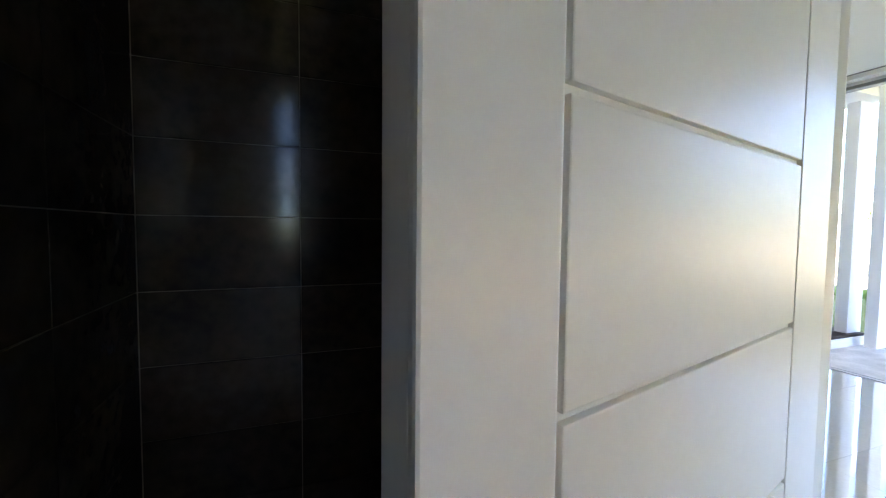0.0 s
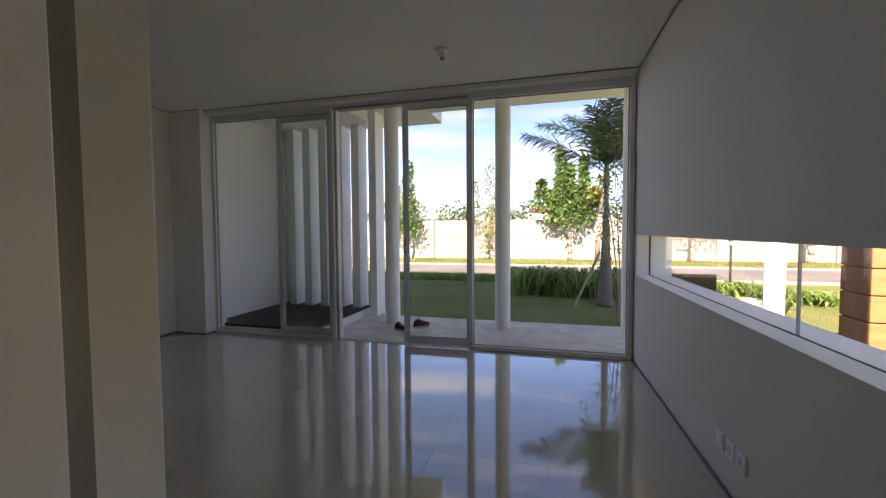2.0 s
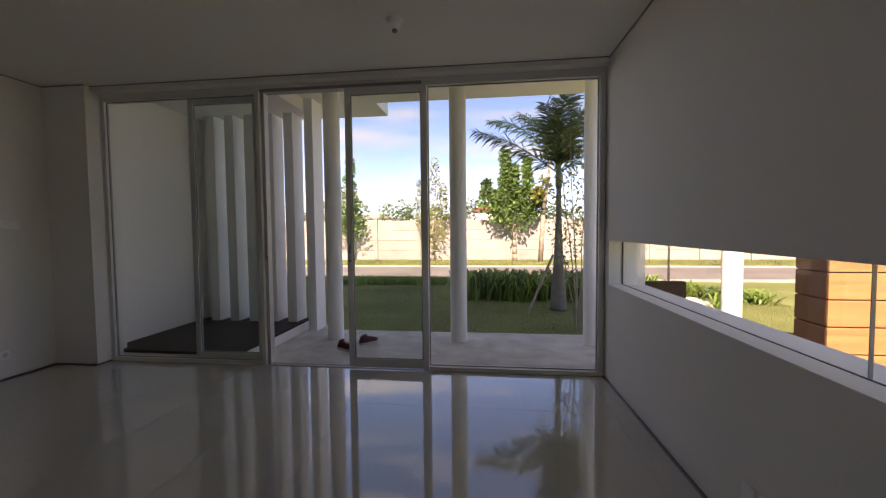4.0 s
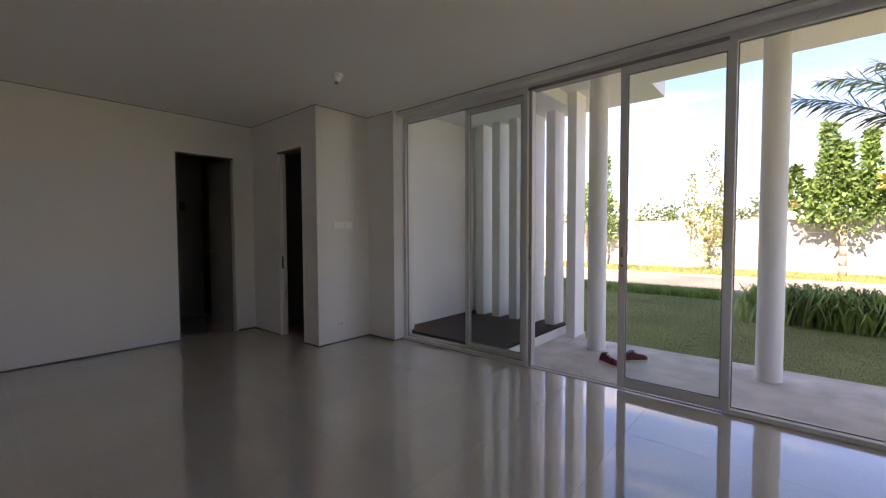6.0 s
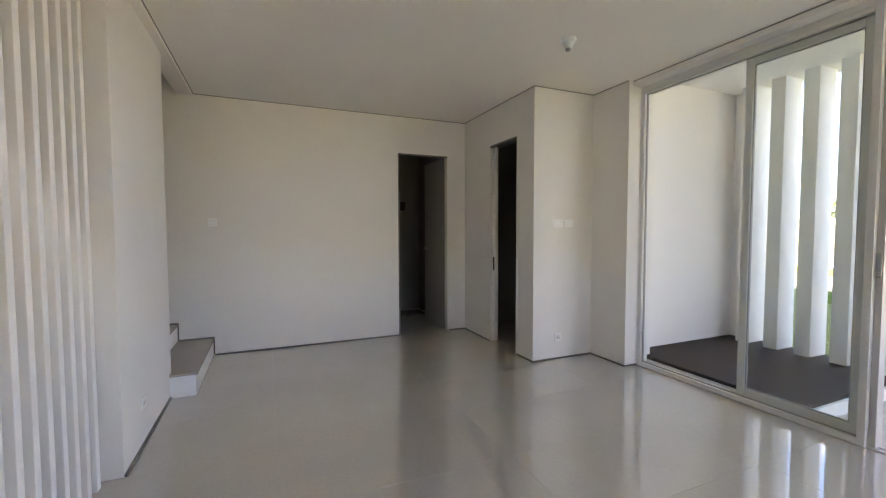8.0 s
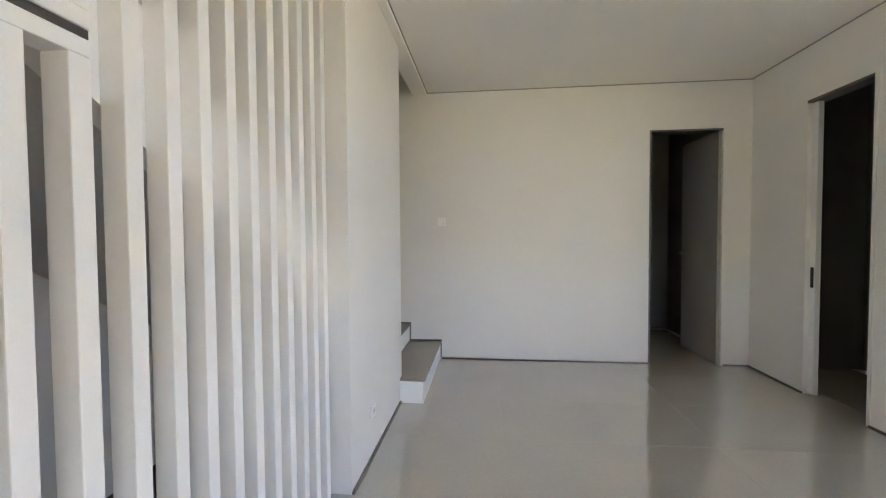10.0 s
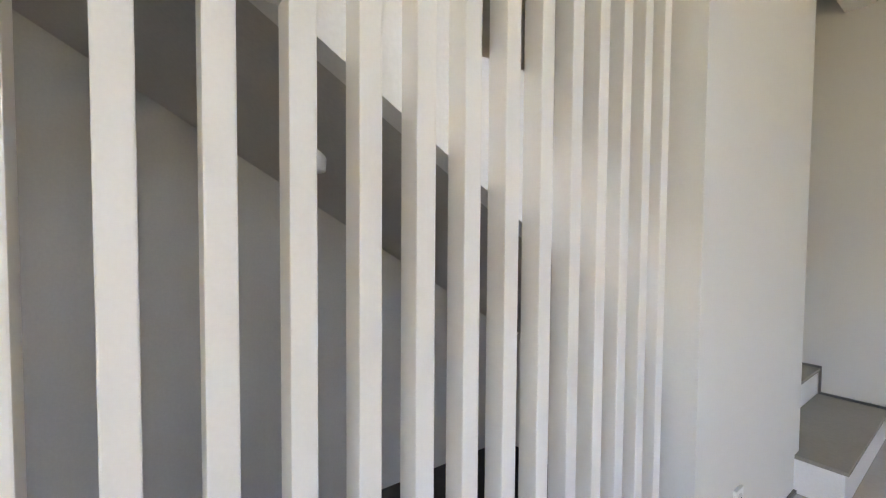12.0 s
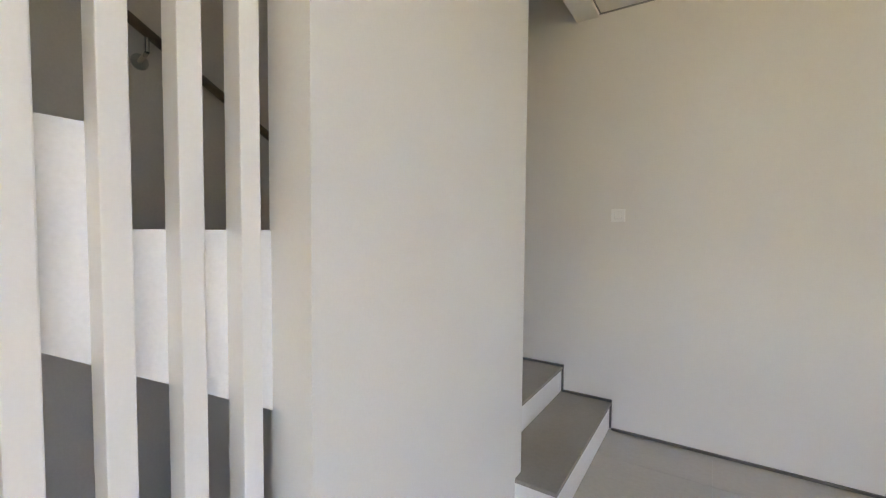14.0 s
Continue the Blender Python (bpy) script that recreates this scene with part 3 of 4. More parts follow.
# ---- switches, sockets, detectors ----
def wall_plate(name, at, turn, w, h, label, category, kind_of="rocker"):
    p = thing(name, at, label, category, turn=turn)
    plate = part("plate", boxes((-w / 2, w / 2, -0.012, 0, -h / 2, h / 2), bevel=.003), WHITEPL, p)
    if kind_of == "rocker":
        part("rocker", boxes((-w * .22, w * .22, -0.017, -0.008, -h * .26, h * .26), bevel=.002), WHITEPL, plate)
        part("rim", boxes((-w * .25, w * .25, -0.0128, -0.008, -h * .285, h * .285)), ALU, plate)
    elif kind_of == "socket":
        bm = bmesh.new()
        add_tube(bm, (0, -0.0132, 0), (0, -0.006, 0), h * .30, h * .30, 20)
        part("insert", bm, ALU, plate, "round pale grey socket insert")
        bm = bmesh.new()
        for s in (-1, 1):
            add_tube(bm, (s * 0.009, -0.0142, 0), (s * 0.009, -0.012, 0), 0.003, 0.003, 8)
        part("pin_hole", bm, BLACKPL, plate)
    else:
        part("blank", boxes((-w * .36, w * .36, -0.0145, -0.008, -h * .3, h * .3), bevel=.002), WHITEPL, plate)
    return p


wall_plate("light_switch", (1.510, YN, 1.332), 0, 0.078, 0.078, "white single light switch on the plain wall", "switch")
wall_plate("light_switch", (4.565, YB, 1.31), 0, 0.12, 0.075, "white double light switch on the corner wall", "switch")
wall_plate("light_switch", (4.685, YB, 1.31), 0, 0.11, 0.075, "white double light switch on the corner wall", "switch", "blank")
wall_plate("power_socket", (4.575, YB, 0.212), 0, 0.075, 0.075, "white power socket low on the corner wall", "socket", "socket")
wall_plate("power_socket", (XW, 4.785, 0.25), 90, 0.07, 0.07, "white power socket low on the stair wall", "socket", "socket")
for x, k in ((3.28, "blank"), (3.18, "socket"), (3.08, "socket")):
    wall_plate("power_socket", (x, YS - 0.035 * (XG - 0.05 - x), 0.218), 180 + math.degrees(0.035), 0.074, 0.08, "white wall socket in a row of three", "socket", k)
# the south wall runs slightly askew to the glazing
SKEW = 0.035
for nm in ("wall_south", "window_2", "window_3", "baseboard", "trim"):
    ob = bpy.data.objects[nm]
    for o in (ob, *ob.children):
        if o.data:
            for v in o.data.vertices:
                if v.co.y < 0.2 and v.co.x < XG - 0.05:
                    v.co.y -= SKEW * (XG - 0.05 - v.co.x)
unit = wall_plate("intercom", (3.95, 8.1, 1.62), 0, 0.08, 0.13, "small dark wall unit in the dim room", "intercom", "blank")
for o in unit.children_recursive:
    o.data.materials[0] = BLACKPL


def detector(x, y):
    d = thing("smoke_detector", (x, y, H), "white ceiling smoke detector with a grey sensor tip", "smoke detector", group="smoke detectors")
    base = part("base", add_lathe(bmesh.new(), [(0.040, -0.026), (0.052, -0.018), (0.055, 0.0)], 28), WHITEPL, d, smooth=False)
    part("cone", add_lathe(bmesh.new(), [(0.020, -0.062), (0.029, -0.050), (0.038, -0.026)], 24), WHITEPL, base)
    part("sensor", add_lathe(bmesh.new(), [(0.012, -0.080), (0.018, -0.074), (0.018, -0.062)], 18), GREYPL, base, "grey sensor tip")


detector(4.258, 1.648)
detector(3.958, 4.275)

# ---- terrace ----
TZ = -0.025
XT = 6.60
solid("terrace", [(5.245, XT, -0.6, 3.29, -0.20, TZ), (5.245, XT + .4, 3.29, 8.0, -0.2, TZ - .02)], TERRAZZO, "concrete terrace slab", "terrace")
solid("platform", [(5.227, 6.78, 3.43, 4.86, TZ - .02, 0.05)], OUTWALL, "low white plinth of the dark deck", "platform")
solid("wall_side", [(5.30, 6.85, 4.86, 4.98, -0.1, 2.72), (6.73, 6.85, 4.62, 4.86, -0.1, 2.72)], OUTWALL, "white rendered side wall of the porch", "wall")
CZ = 2.85
solid("canopy", [(5.32, 6.82, -0.55, 2.51, CZ, CZ + .22), (5.32, 7.42, 2.51, 8.0, CZ, CZ + .22), (5.27, 6.78, 3.34, 4.98, 2.70, CZ)],
      OUTWALL, "white porch canopy slab", "canopy")


def column(x, y):
    c = thing("column", (x, y, TZ), "round white porch column", "column", group="porch columns", kind="structure")
    part("shaft", add_lathe(bmesh.new(), [(0.094, 0), (0.094, 0.005), (0.093, 0.01), (0.093, CZ - TZ + 0.002)], 40), OUTWALL, c, smooth=True)


for x, y in ((6.22, 2.87), (6.22, 1.42), (6.22, -0.03), (6.22, -1.43)):
    column(x, y)
fin_me = to_mesh("fin", boxes((0, 0.265, 0, 0.12, 0.05, 2.702), bevel=.003), OUTWALL)
fins = thing("fin_screen", (6.54, 0, 0), "row of white vertical concrete fins", "screen", kind="structure")
for k in range(5):
    s = new("fin", fin_me)
    s.parent, s.location = fins, (0, 3.505 + 0.264 * k, 0)
part("fin", boxes((-0.04, 0.24, 3.225, 3.335, TZ, CZ + .002), bevel=.003), OUTWALL, fins, "taller white end fin")


def shoe(at, turn, name_label):
    s = thing("shoe", at, name_label, "shoe", group="pair of shoes", turn=turn)
    s.scale = (0.82, 0.92, 1.0)
    prof = [(-0.135, .030, .03), (-0.12, .038, .07), (-0.08, .040, .085), (-0.03, .040, .075), (0.03, .044, .058),
            (0.08, .047, .047), (0.115, .040, .036), (0.135, .022, .026)]
    bm = bmesh.new()
    rings = []
    for x, w, h in prof:
        ring = []
        for i in range(12):
            a = 2 * math.pi * i / 12
            ring.append(bm.verts.new((x, w * math.cos(a), 0.022 + max(0, math.sin(a)) * (h - .005) + min(0, math.sin(a)) * .004)))
        rings.append(ring)
    for a, b in zip(rings, rings[1:]):
        for i in range(12):
            bm.faces.new((a[i], a[(i + 1) % 12], b[(i + 1) % 12], b[i]))
    bm.faces.new(rings[0][::-1])
    bm.faces.new(rings[-1])
    bmesh.ops.recalc_face_normals(bm, faces=bm.faces)
    upper = part("upper", bm, SHOE, s, smooth=True)
    bm = bmesh.new()
    out = [(x, w + .004) for x, w, h in prof]
    ring = [(x, w) for x, w in out] + [(x, -w) for x, w in reversed(out)]
    lo = [bm.verts.new((x, w, 0)) for x, w in ring]
    hi = [bm.verts.new((x, w, 0.024)) for x, w in ring]
    for i in range(len(ring)):
        j = (i + 1) % len(ring)
        bm.faces.new((lo[i], lo[j], hi[j], hi[i]))
    bm.faces.new(hi)
    bm.faces.new(lo[::-1])
    bmesh.ops.recalc_face_normals(bm, faces=bm.faces)
    part("sole", bm, SHOESOLE, s, "off-white rubber sole")
    bm = add_lathe(bmesh.new(), [(0.030, 0.0), (0.034, 0.006), (0.026, 0.010)], 16)
    bmesh.ops.transform(bm, matrix=pose(-0.078, 0, 0.092, 0, -14, 0) @ Matrix.Diagonal((1.5, 0.85, 1, 1)), verts=bm.verts)
    part("collar", bm, BLACKPL, upper, "dark padded collar")
    bm = bmesh.new()
    for k in range(4):
        x = -0.02 + k * .022
        z = 0.093 - k * .0085
        add_tube(bm, (x, -.022, z - .008), (x + .006, 0, z), .0025, .0025, 6)
        add_tube(bm, (x + .006, 0, z), (x, .022, z - .008), .0025, .0025, 6)
    part("laces", bm, SHOESOLE, upper)


shoe((5.76, 2.575, TZ), -118, "dark maroon sports shoe on the terrace")
shoe((6.03, 2.415, TZ), -40, "dark maroon sports shoe lying beside its pair")

# ---- ground, lawn, road, far wall ----
GZ = -0.13
bm = bmesh.new()
vs = [bm.verts.new(p) for p in ((-600, -900, GZ), (1500, -900, GZ), (1500, 900, GZ), (-600, 900, GZ))]
bm.faces.new(vs)
tagged(new("ground", to_mesh("ground", bm, GRASSG)), "mown green lawn reaching far out", "ground", kind="structure")
solid("road", [(12.6, 16.2, -300, 300, GZ - .05, GZ + .012)], ROADM, "pale asphalt road beyond the lawn", "road")
for x in (12.45, 16.2):
    solid("kerb", [(x, x + .15, -120, 120, GZ - .1, GZ + .06)], KERBM, "low concrete kerb along the road", "kerb", bevel=.01)


def blades(name, xs, ys, count, h0, h1, material, label, z=GZ, w=0.006, lean=0.5, seed=1):
    r = np.random.default_rng(seed)
    x, y = r.uniform(*xs, count), r.uniform(*ys, count)
    a, h = r.uniform(0, 2 * np.pi, count), r.uniform(h0, h1, count)
    ln, d = r.uniform(0, lean, count) * h, r.uniform(0, 2 * np.pi, count)
    c, s = np.cos(a) * w, np.sin(a) * w
    zz = np.full(count, z - .003)
    v = np.stack([np.stack([x - c, y - s, zz], 1), np.stack([x + c, y + s, zz], 1),
                  np.stack([x + ln * np.cos(d), y + ln * np.sin(d), z + h], 1)], 1).reshape(-1, 3)
    me = bpy.data.meshes.new(name)
    me.from_pydata(v.tolist(), [], np.arange(count * 3).reshape(-1, 3).tolist())
    me.materials.append(material)
    return tagged(new(name, me), label, "grass", kind="stuff")


blades("lawn_grass", (XT + .01, 11.6), (-4, 8), 170000, 0.008, 0.020, BLADE, "short blades of the mown lawn", w=0.004)
blades("verge_grass", (16.4, 19.5), (-14, 26), 30000, 0.02, 0.09, BLADE, "rough verge grass along the wall", w=0.018, seed=3)
blades("low_border", (11.5, 12.2), (2.2, 14), 15000, 0.10, 0.20, STRAP, "low dark green border planting", w=0.016, seed=5, lean=.9)

fence = thing("garden_wall", (19.6, 0.4, GZ), "whitewashed precast panel wall across the road", "wall", kind="structure")
BAY, PH = 1.95, 0.44
post_me = to_mesh("post", boxes((-0.10, 0.10, -0.08, 0.08, 0, 4 * PH + .08), bevel=.015), PRECAST)
panel_me = to_mesh("panel", boxes((-0.03, 0.03, -BAY / 2 + .06, BAY / 2 - .06, 0.006, PH - .006), bevel=.016), PRECAST)
for k in range(-13, 22):
    p = new("post", post_me)
    p.parent, p.location = fence, (0, k * BAY, 0)
    for j in range(4):
        p = new("panel", panel_me)
        p.parent, p.location = fence, (0.01 * ((j + k) % 2), (k + .5) * BAY, j * PH)


# ---- plants ----
def leaf_cloud(centres, count, size, seed, flat=0.6):
    """Many small folded leaves scattered round the given (x, y, z, radius) clumps."""
    r = np.random.default_rng(seed)
    c = np.array(centres)
    k = r.integers(0, len(c), count)
    d = r.normal(size=(count, 3))
    d /= np.linalg.norm(d, axis=1)[:, None]
    p = c[k, :3] + d * (c[k, 3] * r.uniform(0.25, 1.0, count) ** 0.6)[:, None] * np.array([1, 1, flat + .3])
    u = d * 0.6 + r.normal(size=(count, 3)) * 0.6
    u /= np.linalg.norm(u, axis=1)[:, None]
    w = np.cross(u, r.normal(size=(count, 3)))
    w /= np.linalg.norm(w, axis=1)[:, None] + 1e-9
    s = size * r.uniform(0.6, 1.3, count)[:, None]
    nrm = np.cross(u, w)
    v = np.stack([p, p + u * s * .5 + w * s * .26 + nrm * s * .06, p + u * s, p + u * s * .5 - w * s * .26 + nrm * s * .06], 1).reshape(-1, 3)
    f = (np.arange(count)[:, None] * 4 + np.array([0, 1, 2, 3])).tolist()
    return v.tolist(), f


def pydata(name, v, f, material, parent, label=""):
    me = bpy.data.meshes.new(name)
    me.from_pydata(v, [], f)
    me.materials.append(material)
    ob = new(name, me)
    ob.parent = parent
    return tagged(ob, label)


def tree(name, at, label, trunk_h, r0, limbs, clumps, leaves, size, leaf_mat, seed, category="tree"):
    t = thing(name, at, label, category)
    bm = bmesh.new()
    r = random.Random(seed)
    prev, steps = Vector((0, 0, 0)), 5
    for i in range(1, steps + 1):
        p = Vector((r.uniform(-.03, .03), r.uniform(-.03, .03), trunk_h * i / steps))
        add_tube(bm, prev, p, r0 * (1 - .11 * (i - 1)), r0 * (1 - .11 * i), 9)
        prev = p
    part("trunk", bm, BARK, t, smooth=True)
    bm = bmesh.new()
    for x, y, z, rad in clumps[:limbs]:
        s = Vector((0, 0, trunk_h * r.uniform(.7, .98)))
        mid = s.lerp(Vector((x, y, z)), .5) + Vector((r.uniform(-.08, .08), r.uniform(-.08, .08), .05))
        add_tube(bm, s, mid, r0 * .45, r0 * .3, 6)
        add_tube(bm, mid, (x, y, z), r0 * .3, r0 * .12, 6)
    part("limbs", bm, BARK, t)
    v, f = leaf_cloud(clumps, leaves, size, seed)
    pydata("crown", v, f, leaf_mat, t)
    return t


def plumes(columns, seed):
    """Stacks of clumps that rise as upright plumes."""
    r = random.Random(seed)
    out = []
    for x, y, z0, z1, rad in columns:
        n = max(3, int((z1 - z0) / (rad * .55)))
        for i in range(n):
            u = i / (n - 1)
            out.append((x * (0.6 + .4 * u) + r.uniform(-.05, .05), y + r.uniform(-.06, .06), z0 + (z1 - z0) * u, rad * (1.05 - .55 * u)))
    return out


tree("garden_tree", (19.05, 0.15, GZ), "leafy green tree with upright plumes before the wall", 1.5, 0.11, 9,
     plumes([(0, .38, 1.8, 4.5, .34), (.1, -.55, 1.9, 4.15, .28), (0, 1.2, 2.3, 3.25, .30), (-.2, .8, 1.9, 2.8, .30), (0, -.1, 1.6, 2.8, .46), (.1, .02, 2.2, 3.9, .30), (.2, -.95, 2.2, 2.9, .22)], 2), 6800, 0.17, LEAF, 11)
tree("garden_tree", (19.0, 3.65, GZ), "sparse yellowish young tree before the wall", 1.3, 0.05, 7,
     plumes([(0, -.15, .9, 4.2, .40), (.1, .5, 1.5, 3.3, .30), (0, -.5, 1.2, 3.2, .30), (0, 0, .3, 1.9, .45)], 4), 1700, 0.11, LEAFY, 12)
tree("garden_tree", (19.0, 7.25, GZ), "slender leafy green tree before the wall", 1.4, 0.07, 6,
     plumes([(0, 0, 1.4, 4.3, .38), (0, .6, 1.4, 3.2, .40), (0, -.3, 1.3, 2.5, .45)], 5), 3800, 0.12, LEAF, 13)
tree("garden_tree", (19.0, -4.4, GZ), "leafy green tree before the wall", 1.4, 0.09, 6,
     plumes([(0, 0, 1.4, 4.2, .5), (0, .7, 1.6, 3.4, .4), (0, -.7, 1.5, 3.3, .4)], 6), 4000, 0.13, LEAF, 14)
tree("garden_tree", (19.0, -8.2, GZ), "leafy green tree before the wall", 1.6, 0.12, 6,
     plumes([(0, 0, 1.6, 4.6, .6), (0, .9, 1.7, 3.6, .5), (0, -.8, 1.6, 3.5, .5)], 7), 4000, 0.13, LEAF, 15)
young = thing("young_tree", (7.35, -0.12, GZ), "thin young tree with several bare stems", "tree")
r = random.Random(16)
tips = []
for dx, dy, h in ((.05, .10, 2.55), (.10, -.14, 2.3), (-.08, .20, 2.1), (0, -.05, 1.75), (.06, .28, 1.6)):
    bm, prev = bmesh.new(), Vector((dx * .2, dy * .2, 0))
    for i in range(1, 6):
        q = Vector((dx * i / 4 + r.uniform(-.015, .015), dy * i / 4 + r.uniform(-.015, .015), h * i / 5))
        add_tube(bm, prev, q, .012 - .0016 * (i - 1), .012 - .0016 * i, 6)
        prev = q
        if i > 2:
            tips.append((q.x, q.y, q.z, .10 + .02 * i))
    part("stem", bm, BARK, young)
v, f = leaf_cloud(tips, 1000, .048, 16)
pydata("crown", v, f, LEAFY, young)
pale = thing("bare_trunk", (18.6, -0.86, GZ), "pale leaning bare trunk with few leaves", "tree")
bm = bmesh.new()
add_tube(bm, (0, 0, 0), (0, -.10, 1.9), .10, .09, 9)
add_tube(bm, (0, -.10, 1.9), (0, -.36, 3.95), .09, .05, 9)
part("trunk", bm, BARK, pale, smooth=True)
v, f = leaf_cloud([(0, -.1, 3.2, .25), (0, .1, 2.7, .22), (0, -.3, 2.9, .25)], 190, .2, 17)
pydata("crown", v, f, LEAFY, pale)


def palm(at):
    p = thing("palm_tree", at, "tall palm with a swollen grey trunk and arching fronds", "palm")
    bm = bmesh.new()
    prof = []
    for i in range(45):
        u = i / 44
        r = 0.080 * (1 - u) ** 2.0 + 0.062 - 0.024 * u + (0.003 if i % 2 else 0)
        prof.append((r, 2.02 * u))
    add_lathe(bm, prof, 18)
    part("trunk", bm, PALMBARK, p, smooth=True)
    bm = add_lathe(bmesh.new(), [(0.048, 2.02), (0.058, 2.08), (0.052, 2.24), (0.036, 2.42), (0.014, 2.56)], 16)
    part("crownshaft", bm, SHAFT, p, "smooth green crownshaft", smooth=True)
    r = random.Random(8)
    # heading, start elevation, length, bend, 1 for the sunlit leaflet colour
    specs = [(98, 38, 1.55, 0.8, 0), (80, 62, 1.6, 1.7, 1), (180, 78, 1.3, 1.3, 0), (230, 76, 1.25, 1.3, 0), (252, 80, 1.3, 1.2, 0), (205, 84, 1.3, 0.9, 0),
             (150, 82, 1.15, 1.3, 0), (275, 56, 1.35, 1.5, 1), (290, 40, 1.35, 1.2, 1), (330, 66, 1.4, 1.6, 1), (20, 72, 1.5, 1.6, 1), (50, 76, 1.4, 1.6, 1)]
    for az, el, ln, bend, lit in specs:
        a, e = radians(az + r.uniform(-8, 8)), radians(el)
        out = Vector((math.cos(a), math.sin(a), 0))
        side = Vector((-math.sin(a), math.cos(a), 0))
        pts, pos, ang = [], Vector((0, 0, 2.26)), e
        n = 42
        for i in range(n + 1):
            pts.append((pos.copy(), ang))
            pos = pos + (out * math.cos(ang) + Vector((0, 0, 1)) * math.sin(ang)) * (ln / n)
            ang -= radians(bend) * (0.2 + 1.3 * i / n)
        bm = bmesh.new()
        for i in range(0, n - 2, 3):
            add_tube(bm, pts[i][0], pts[i + 3][0], .012 * (1 - .7 * i / n), .012 * (1 - .7 * (i + 3) / n), 5, caps=False)
        for i in range(5, n + 1):
            q, an = pts[i]
            fwd = out * math.cos(an) + Vector((0, 0, 1)) * math.sin(an)
            upv = side.cross(fwd)
            u = i / n
            l = 0.28 * math.sin(math.pi * min(1, .15 + .74 * u)) + .10
            for s in (-1, 1):
                for rep in range(2):
                    dirn = (side * s * r.uniform(.55, 1.0) + fwd * r.uniform(.45, .95) + upv * r.uniform(-.5, .7)).normalized()
                    droop = Vector((0, 0, -1)) * l * r.uniform(.08, .40)
                    b0 = q + fwd * (ln / n) * (rep * .5)
                    mid = b0 + dirn * l * .55 + droop * .25
                    tip = b0 + dirn * l + droop
                    wv = fwd * 0.011
                    v = [bm.verts.new(x) for x in (b0 - wv * .6, b0 + wv * .6, mid + wv, mid - wv, tip)]
                    bm.faces.new((v[0], v[1], v[2], v[3]))
                    bm.faces.new((v[3], v[2], v[4]))
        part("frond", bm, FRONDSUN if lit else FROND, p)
    return p


palm((8.65, -0.045, GZ))
stake = thing("palm_stake", (0, 0, 0), "wooden stake propping the palm", "stake")
bm = bmesh.new()
add_tube(bm, (8.25, 0.50, GZ - .02), (8.53, 0.06, 0.80), .022, .020, 8)
part("pole", bm, BARK, stake)


def strap_bush(name, at, spread, count, h, seed, label, material=None):
    b = thing(name, at, label, "shrub")
    r = random.Random(seed)
    v, f = [], []
    for _ in range(count):
        a = r.uniform(0, 2 * math.pi)
        bx, by = r.gauss(0, spread[0]), r.gauss(0, spread[1])
        hh, ln, w = h * r.uniform(.6, 1.1), r.uniform(.15, .50), r.uniform(.011, .022)
        d = Vector((math.cos(a), math.sin(a), 0))
        s = Vector((-d.y, d.x, 0)) * w
        base = Vector((bx, by, 0))
        pts = [base, base + d * ln * .25 + Vector((0, 0, hh * .55)), base + d * ln * .6 + Vector((0, 0, hh * .92)), base + d * ln + Vector((0, 0, hh * r.uniform(.35, .95)))]
        k = len(v)
        for i, p in enumerate(pts):
            ww = (1.0, 1.1, .7, .08)[i]
            v += [tuple(p - s * ww), tuple(p + s * ww)]
        for i in range(3):
            f.append((k + 2 * i, k + 2 * i + 1, k + 2 * i + 3, k + 2 * i + 2))
    pydata("leaves", v, f, material or STRAP, b)
    return b


for y, s in ((1.5, 1), (1.1, 2), (0.7, 3), (0.3, 4), (-0.3, 5), (-0.8, 6)):
    strap_bush("strap_leaf_shrub", (9.65 + .12 * (s % 3), y, GZ), (.17, .15), 330, .55, 20 + s, "clump of arching green strap leaves on the lawn")
for x, y, h, n, k in ((10.3, -2.12, .42, 60, 1), (10.25, -2.35, .26, 150, 2), (10.3, -2.6, .28, 150, 3), (10.35, -2.82, .26, 150, 4), (8.0, -2.28, .42, 46, 5),
                      (9.95, -3.2, .24, 110, 6), (9.75, -3.4, .22, 110, 7), (9.55, -3.6, .24, 110, 8)):
    strap_bush("garden_shrub", (x, y, GZ), (.03, .03) if n < 100 else (.13, .11), n, h, 40 + k,
               "small spiky fan-leaved plant beside the side lawn" if n < 100 else "low bright green shrub beside the side lawn", STRAP)

# far trees and roofs beyond the wall
r = random.Random(21)
for k in range(40):
    y = -24 + k * 1.75 + r.uniform(-.8, .8)
    x = 27 + r.uniform(0, 12)
    h = r.uniform(2.3, 3.5) * (1.0 if k % 5 else 1.2)
    tree("far_tree", (x, y, GZ), "far green tree behind the wall", h * .6, .08, 4,
         [(0, r.uniform(-.9, .9), h * r.uniform(.6, 1.0), r.uniform(.5, .9)) for _ in range(6)], 420, .24, LEAFD, 60 + k)


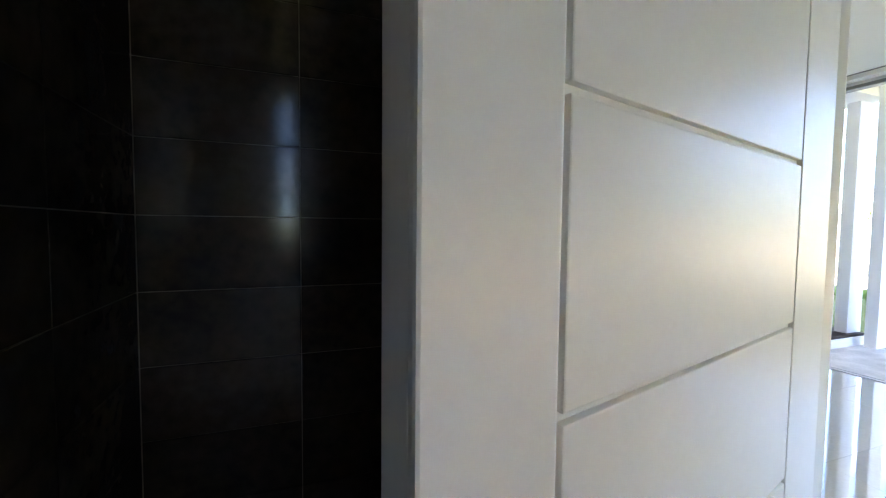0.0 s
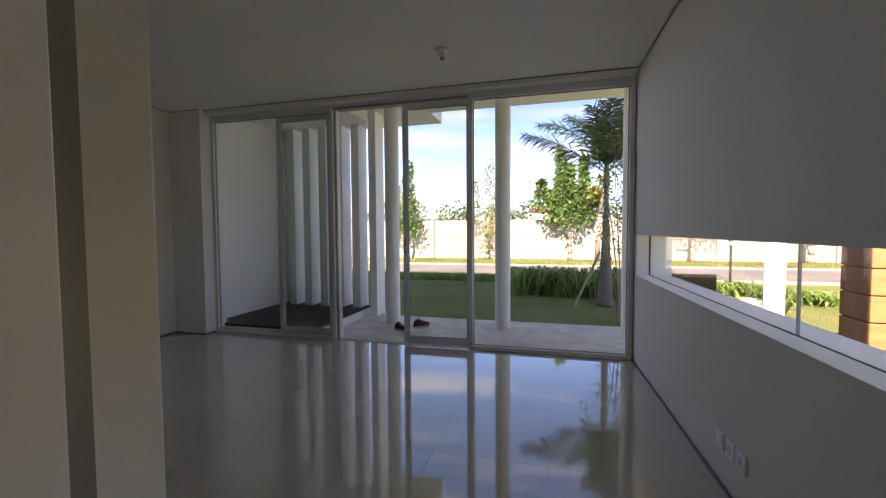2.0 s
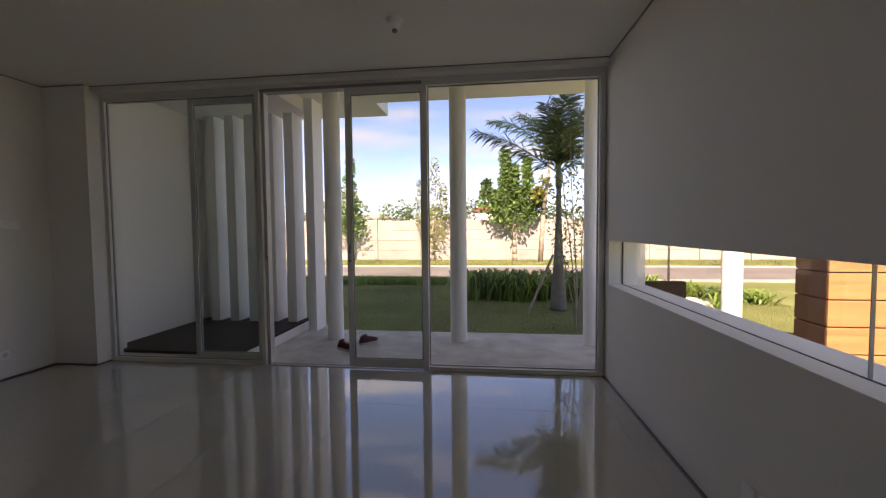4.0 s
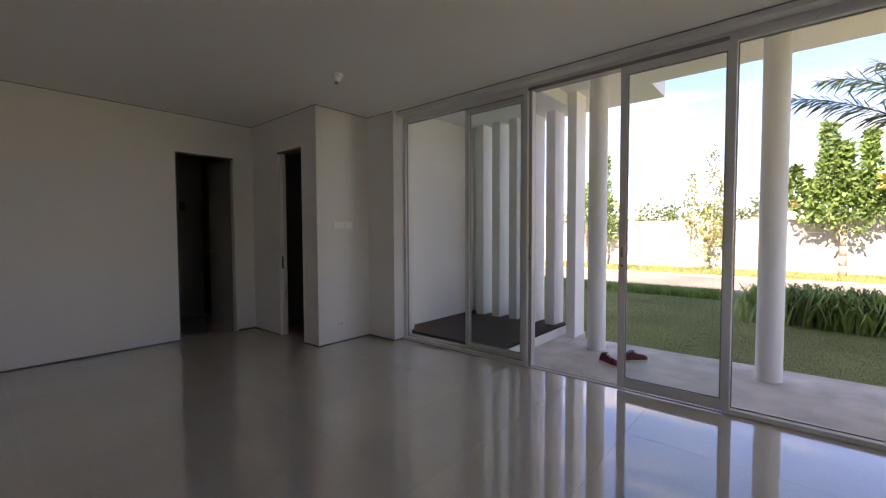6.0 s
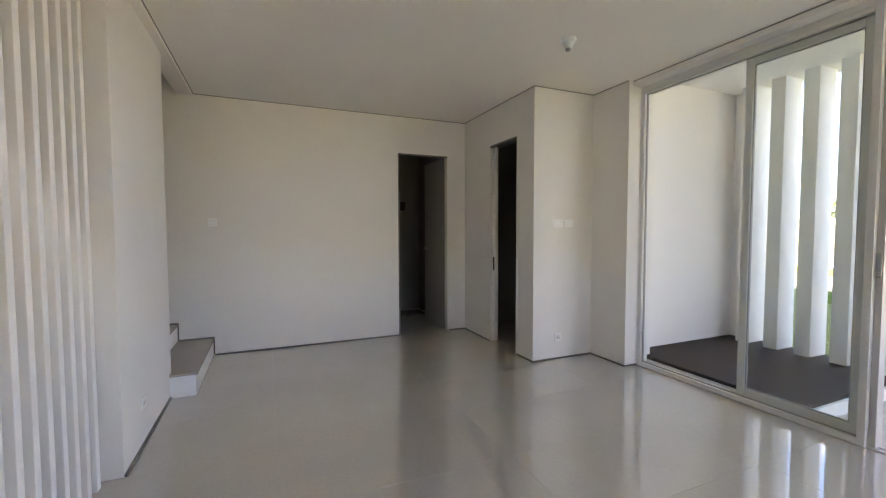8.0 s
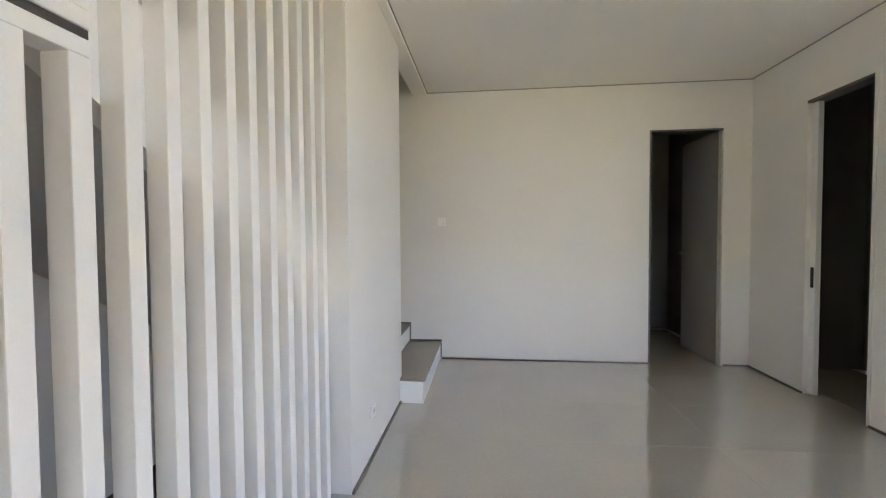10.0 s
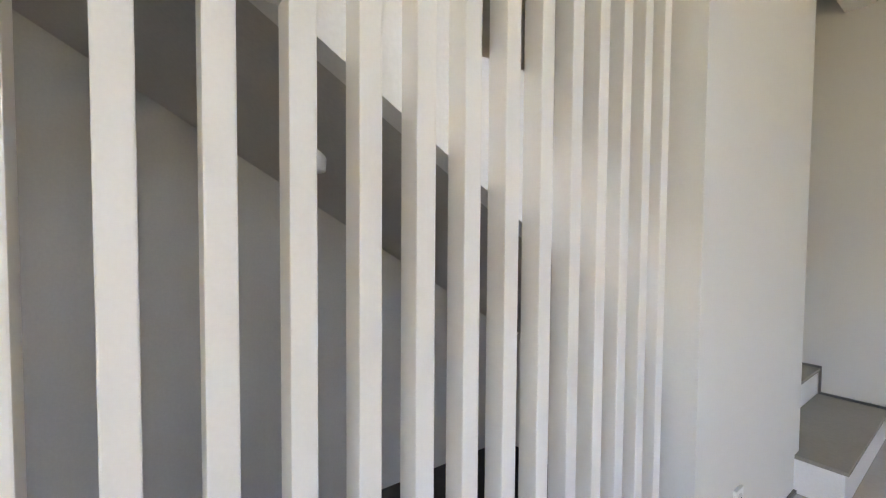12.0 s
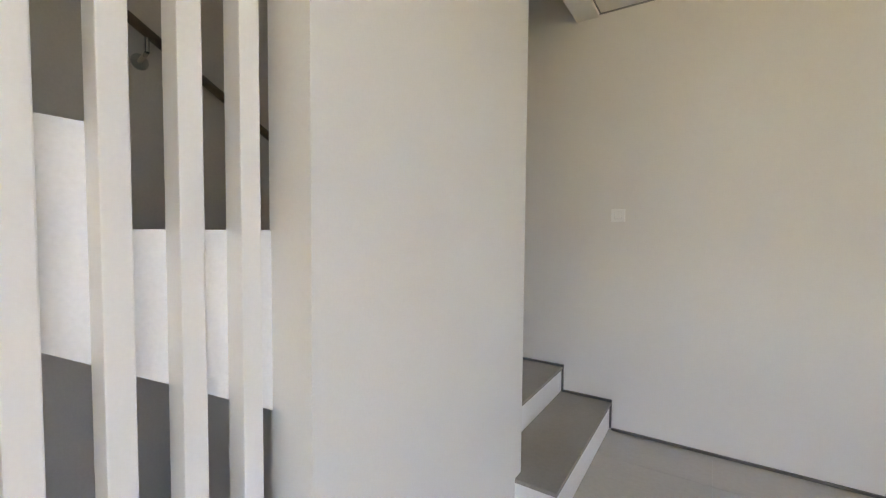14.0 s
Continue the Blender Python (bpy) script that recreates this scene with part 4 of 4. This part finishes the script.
def far_house(at, w, d, h, label, roof_mat):
    b = thing("far_house", at, label, "house")
    wall = part("wall", boxes((0, d, -w / 2, w / 2, 0, h)), FARWHITE, b)
    bm = bmesh.new()
    lo = [bm.verts.new(p) for p in ((-.4, -w / 2 - .4, h), (d + .4, -w / 2 - .4, h), (d + .4, w / 2 + .4, h), (-.4, w / 2 + .4, h))]
    hi = [bm.verts.new(p) for p in ((d / 2, -w / 4, h + 1.0), (d / 2, w / 4, h + 1.0))]
    for fc in ((lo[0], lo[3], hi[1], hi[0]), (lo[1], hi[0], hi[1], lo[2]), (lo[0], hi[0], lo[1]), (lo[3], lo[2], hi[1]), lo[::-1]):
        bm.faces.new(fc)
    part("roof", bm, roof_mat, b)
    for k in range(3):
        part("window", boxes((-.03, .02, -w / 2 + w * (k + .5) / 3 - .5, -w / 2 + w * (k + .5) / 3 + .5, 1.2, 2.4)), BLACKPL, wall)


far_house((62, 2.1, GZ), 3.6, 6, 3.9, "far white house with a red roof", REDROOF)
far_house((75, 24, GZ), 9, 7, 3.4, "far low white house", KERBM)

# ---- side garden seen through the slit window ----
shed = thing("timber_wall", (5.57, -1.865, GZ), "orange horizontal timber boards on a garden wall", "garden wall", kind="structure")
part("core", boxes((0.025, 0.40, -0.95, -0.02, 0, 1.2)), BROWN, shed)
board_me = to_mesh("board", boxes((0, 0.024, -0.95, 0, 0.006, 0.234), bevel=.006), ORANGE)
# Side boards take a much darker brown than the front ones.
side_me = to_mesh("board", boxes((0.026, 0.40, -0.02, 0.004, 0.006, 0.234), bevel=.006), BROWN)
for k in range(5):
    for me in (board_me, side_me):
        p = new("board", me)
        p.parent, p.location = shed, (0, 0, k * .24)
planter = thing("timber_screen", (5.34, -0.60, GZ), "low dark brown timber screen beside the house corner", "screen")
for k in range(4):
    part("board", boxes((0, 0.07, 0, 0.44, k * .226 + .003, k * .226 + .223), bevel=.006), BROWN, planter)
bed = thing("pebble_bed", (0, 0, GZ), "pale pink and white pebbles on the side lawn", "pebbles", kind="stuff")
r = np.random.default_rng(33)
bm = bmesh.new()
for _ in range(900):
    x, y, a = r.uniform(8.7, 10.0), r.uniform(-2.75, -2.1), r.uniform(.018, .04)
    bmesh.ops.create_icosphere(bm, subdivisions=1, radius=a, matrix=Matrix.Translation((x, y, a * .35)) @ Matrix.Diagonal((1, .8, .6, 1)))
part("pebbles", bm, CREAMSTONE, bed)
post = thing("garden_lamp", (12.2, -3.2, GZ), "dark metal garden lamp post near the road", "lamp")
bm = bmesh.new()
add_lathe(bm, [(.05, 0), (.05, .02), (.028, .03), (.028, .92), (.034, .93)], 14)
part("pole", bm, BLACKPL, post)
part("lens", add_lathe(bmesh.new(), [(.030, .93), (.030, 1.02)], 14), WHITEPL, post, "frosted lens")
part("cap", add_lathe(bmesh.new(), [(.06, 1.02), (.055, 1.05), (.02, 1.08)], 14), BLACKPL, post)

# ---- floor ----
solid("floor", [(-0.3, XG - 0.045, -0.4, 8.6, -0.15, -0.0025)], GROUT, "grey grouted floor under polished tiles", "floor")
floor = bpy.data.objects["floor"]
TX, TY, J = 1.2, 0.6, 0.0005
tile_cache = {}


def lay(x0, x1, y0, y1, parent, material, top=0.0, thick=0.005, key="", nm="tile"):
    sx, sy = round(x1 - x0, 4), round(y1 - y0, 4)
    if (sx, sy, key) not in tile_cache:
        tile_cache[(sx, sy, key)] = to_mesh(nm, boxes((0, sx, 0, sy, -thick, 0), bevel=.0003), material)
    t = new(nm, tile_cache[(sx, sy, key)])
    t.parent, t.location = parent, (x0, y0, top)


area = [(1.19, XG - 0.046, -0.15, YN), (nd0 - .3, nd1 + .1, YN + 0.0, 8.0), (0.0, 1.19, 5.57, YN)]
for ax0, ax1, ay0, ay1 in area:
    i0, i1 = math.floor((ax0 - 2.03) / TX), math.ceil((ax1 - 2.03) / TX)
    j0, j1 = math.floor((ay0 - .24) / TY), math.ceil((ay1 - .24) / TY)
    for i in range(i0, i1):
        for j in range(j0, j1):
            x0, x1 = max(ax0, 2.03 + i * TX + J), min(ax1, 2.03 + (i + 1) * TX - J)
            y0, y1 = max(ay0, .24 + j * TY + J), min(ay1, .24 + (j + 1) * TY - J)
            if x1 - x0 > .01 and y1 - y0 > .01:
                lay(x0, x1, y0, y1, floor, TILE)

# Dark floor colour deepens the shade under the flight by cutting bounce.
solid("floor_under_stairs", [(0.002, 1.188, 2.302, 4.76, -0.0024, 0.0)], UNDERFLOOR, "dark floor under the stairs", "floor")
# deck boards, terrace slabs, black wall tiles
plat = bpy.data.objects["platform"]
for k in range(10):
    lay(5.23 + k * .155, 5.23 + k * .155 + .1535, 3.45, 4.858, plat, DECK, top=0.078, thick=.028, key="deck", nm="deck_board")
entry = bpy.data.objects["wall_entry"]
tw_me = to_mesh("tile", boxes((-0.006, 0, 0, .445, 0, .221), bevel=.0008), BLACKTILE)
tn_me = to_mesh("tile", boxes((0, .445, -0.006, 0, 0, .221), bevel=.0008), BLACKTILE)
for j in range(11):
    for k in range(5):
        t = new("tile", tw_me)
        t.parent, t.location = entry, (0.155, -0.0865 + k * .448, j * .224 - .072)
    for k in range(3):
        t = new("tile", tn_me)
        t.parent, t.location = entry, (0.157 + k * .448, 2.16, j * .224 - .072)
solid("floor_entry", [(0.156, 1.19, YS, 2.153, -0.005, 0.0)], BLACKTILE, "black stone floor of the entry room", "floor")
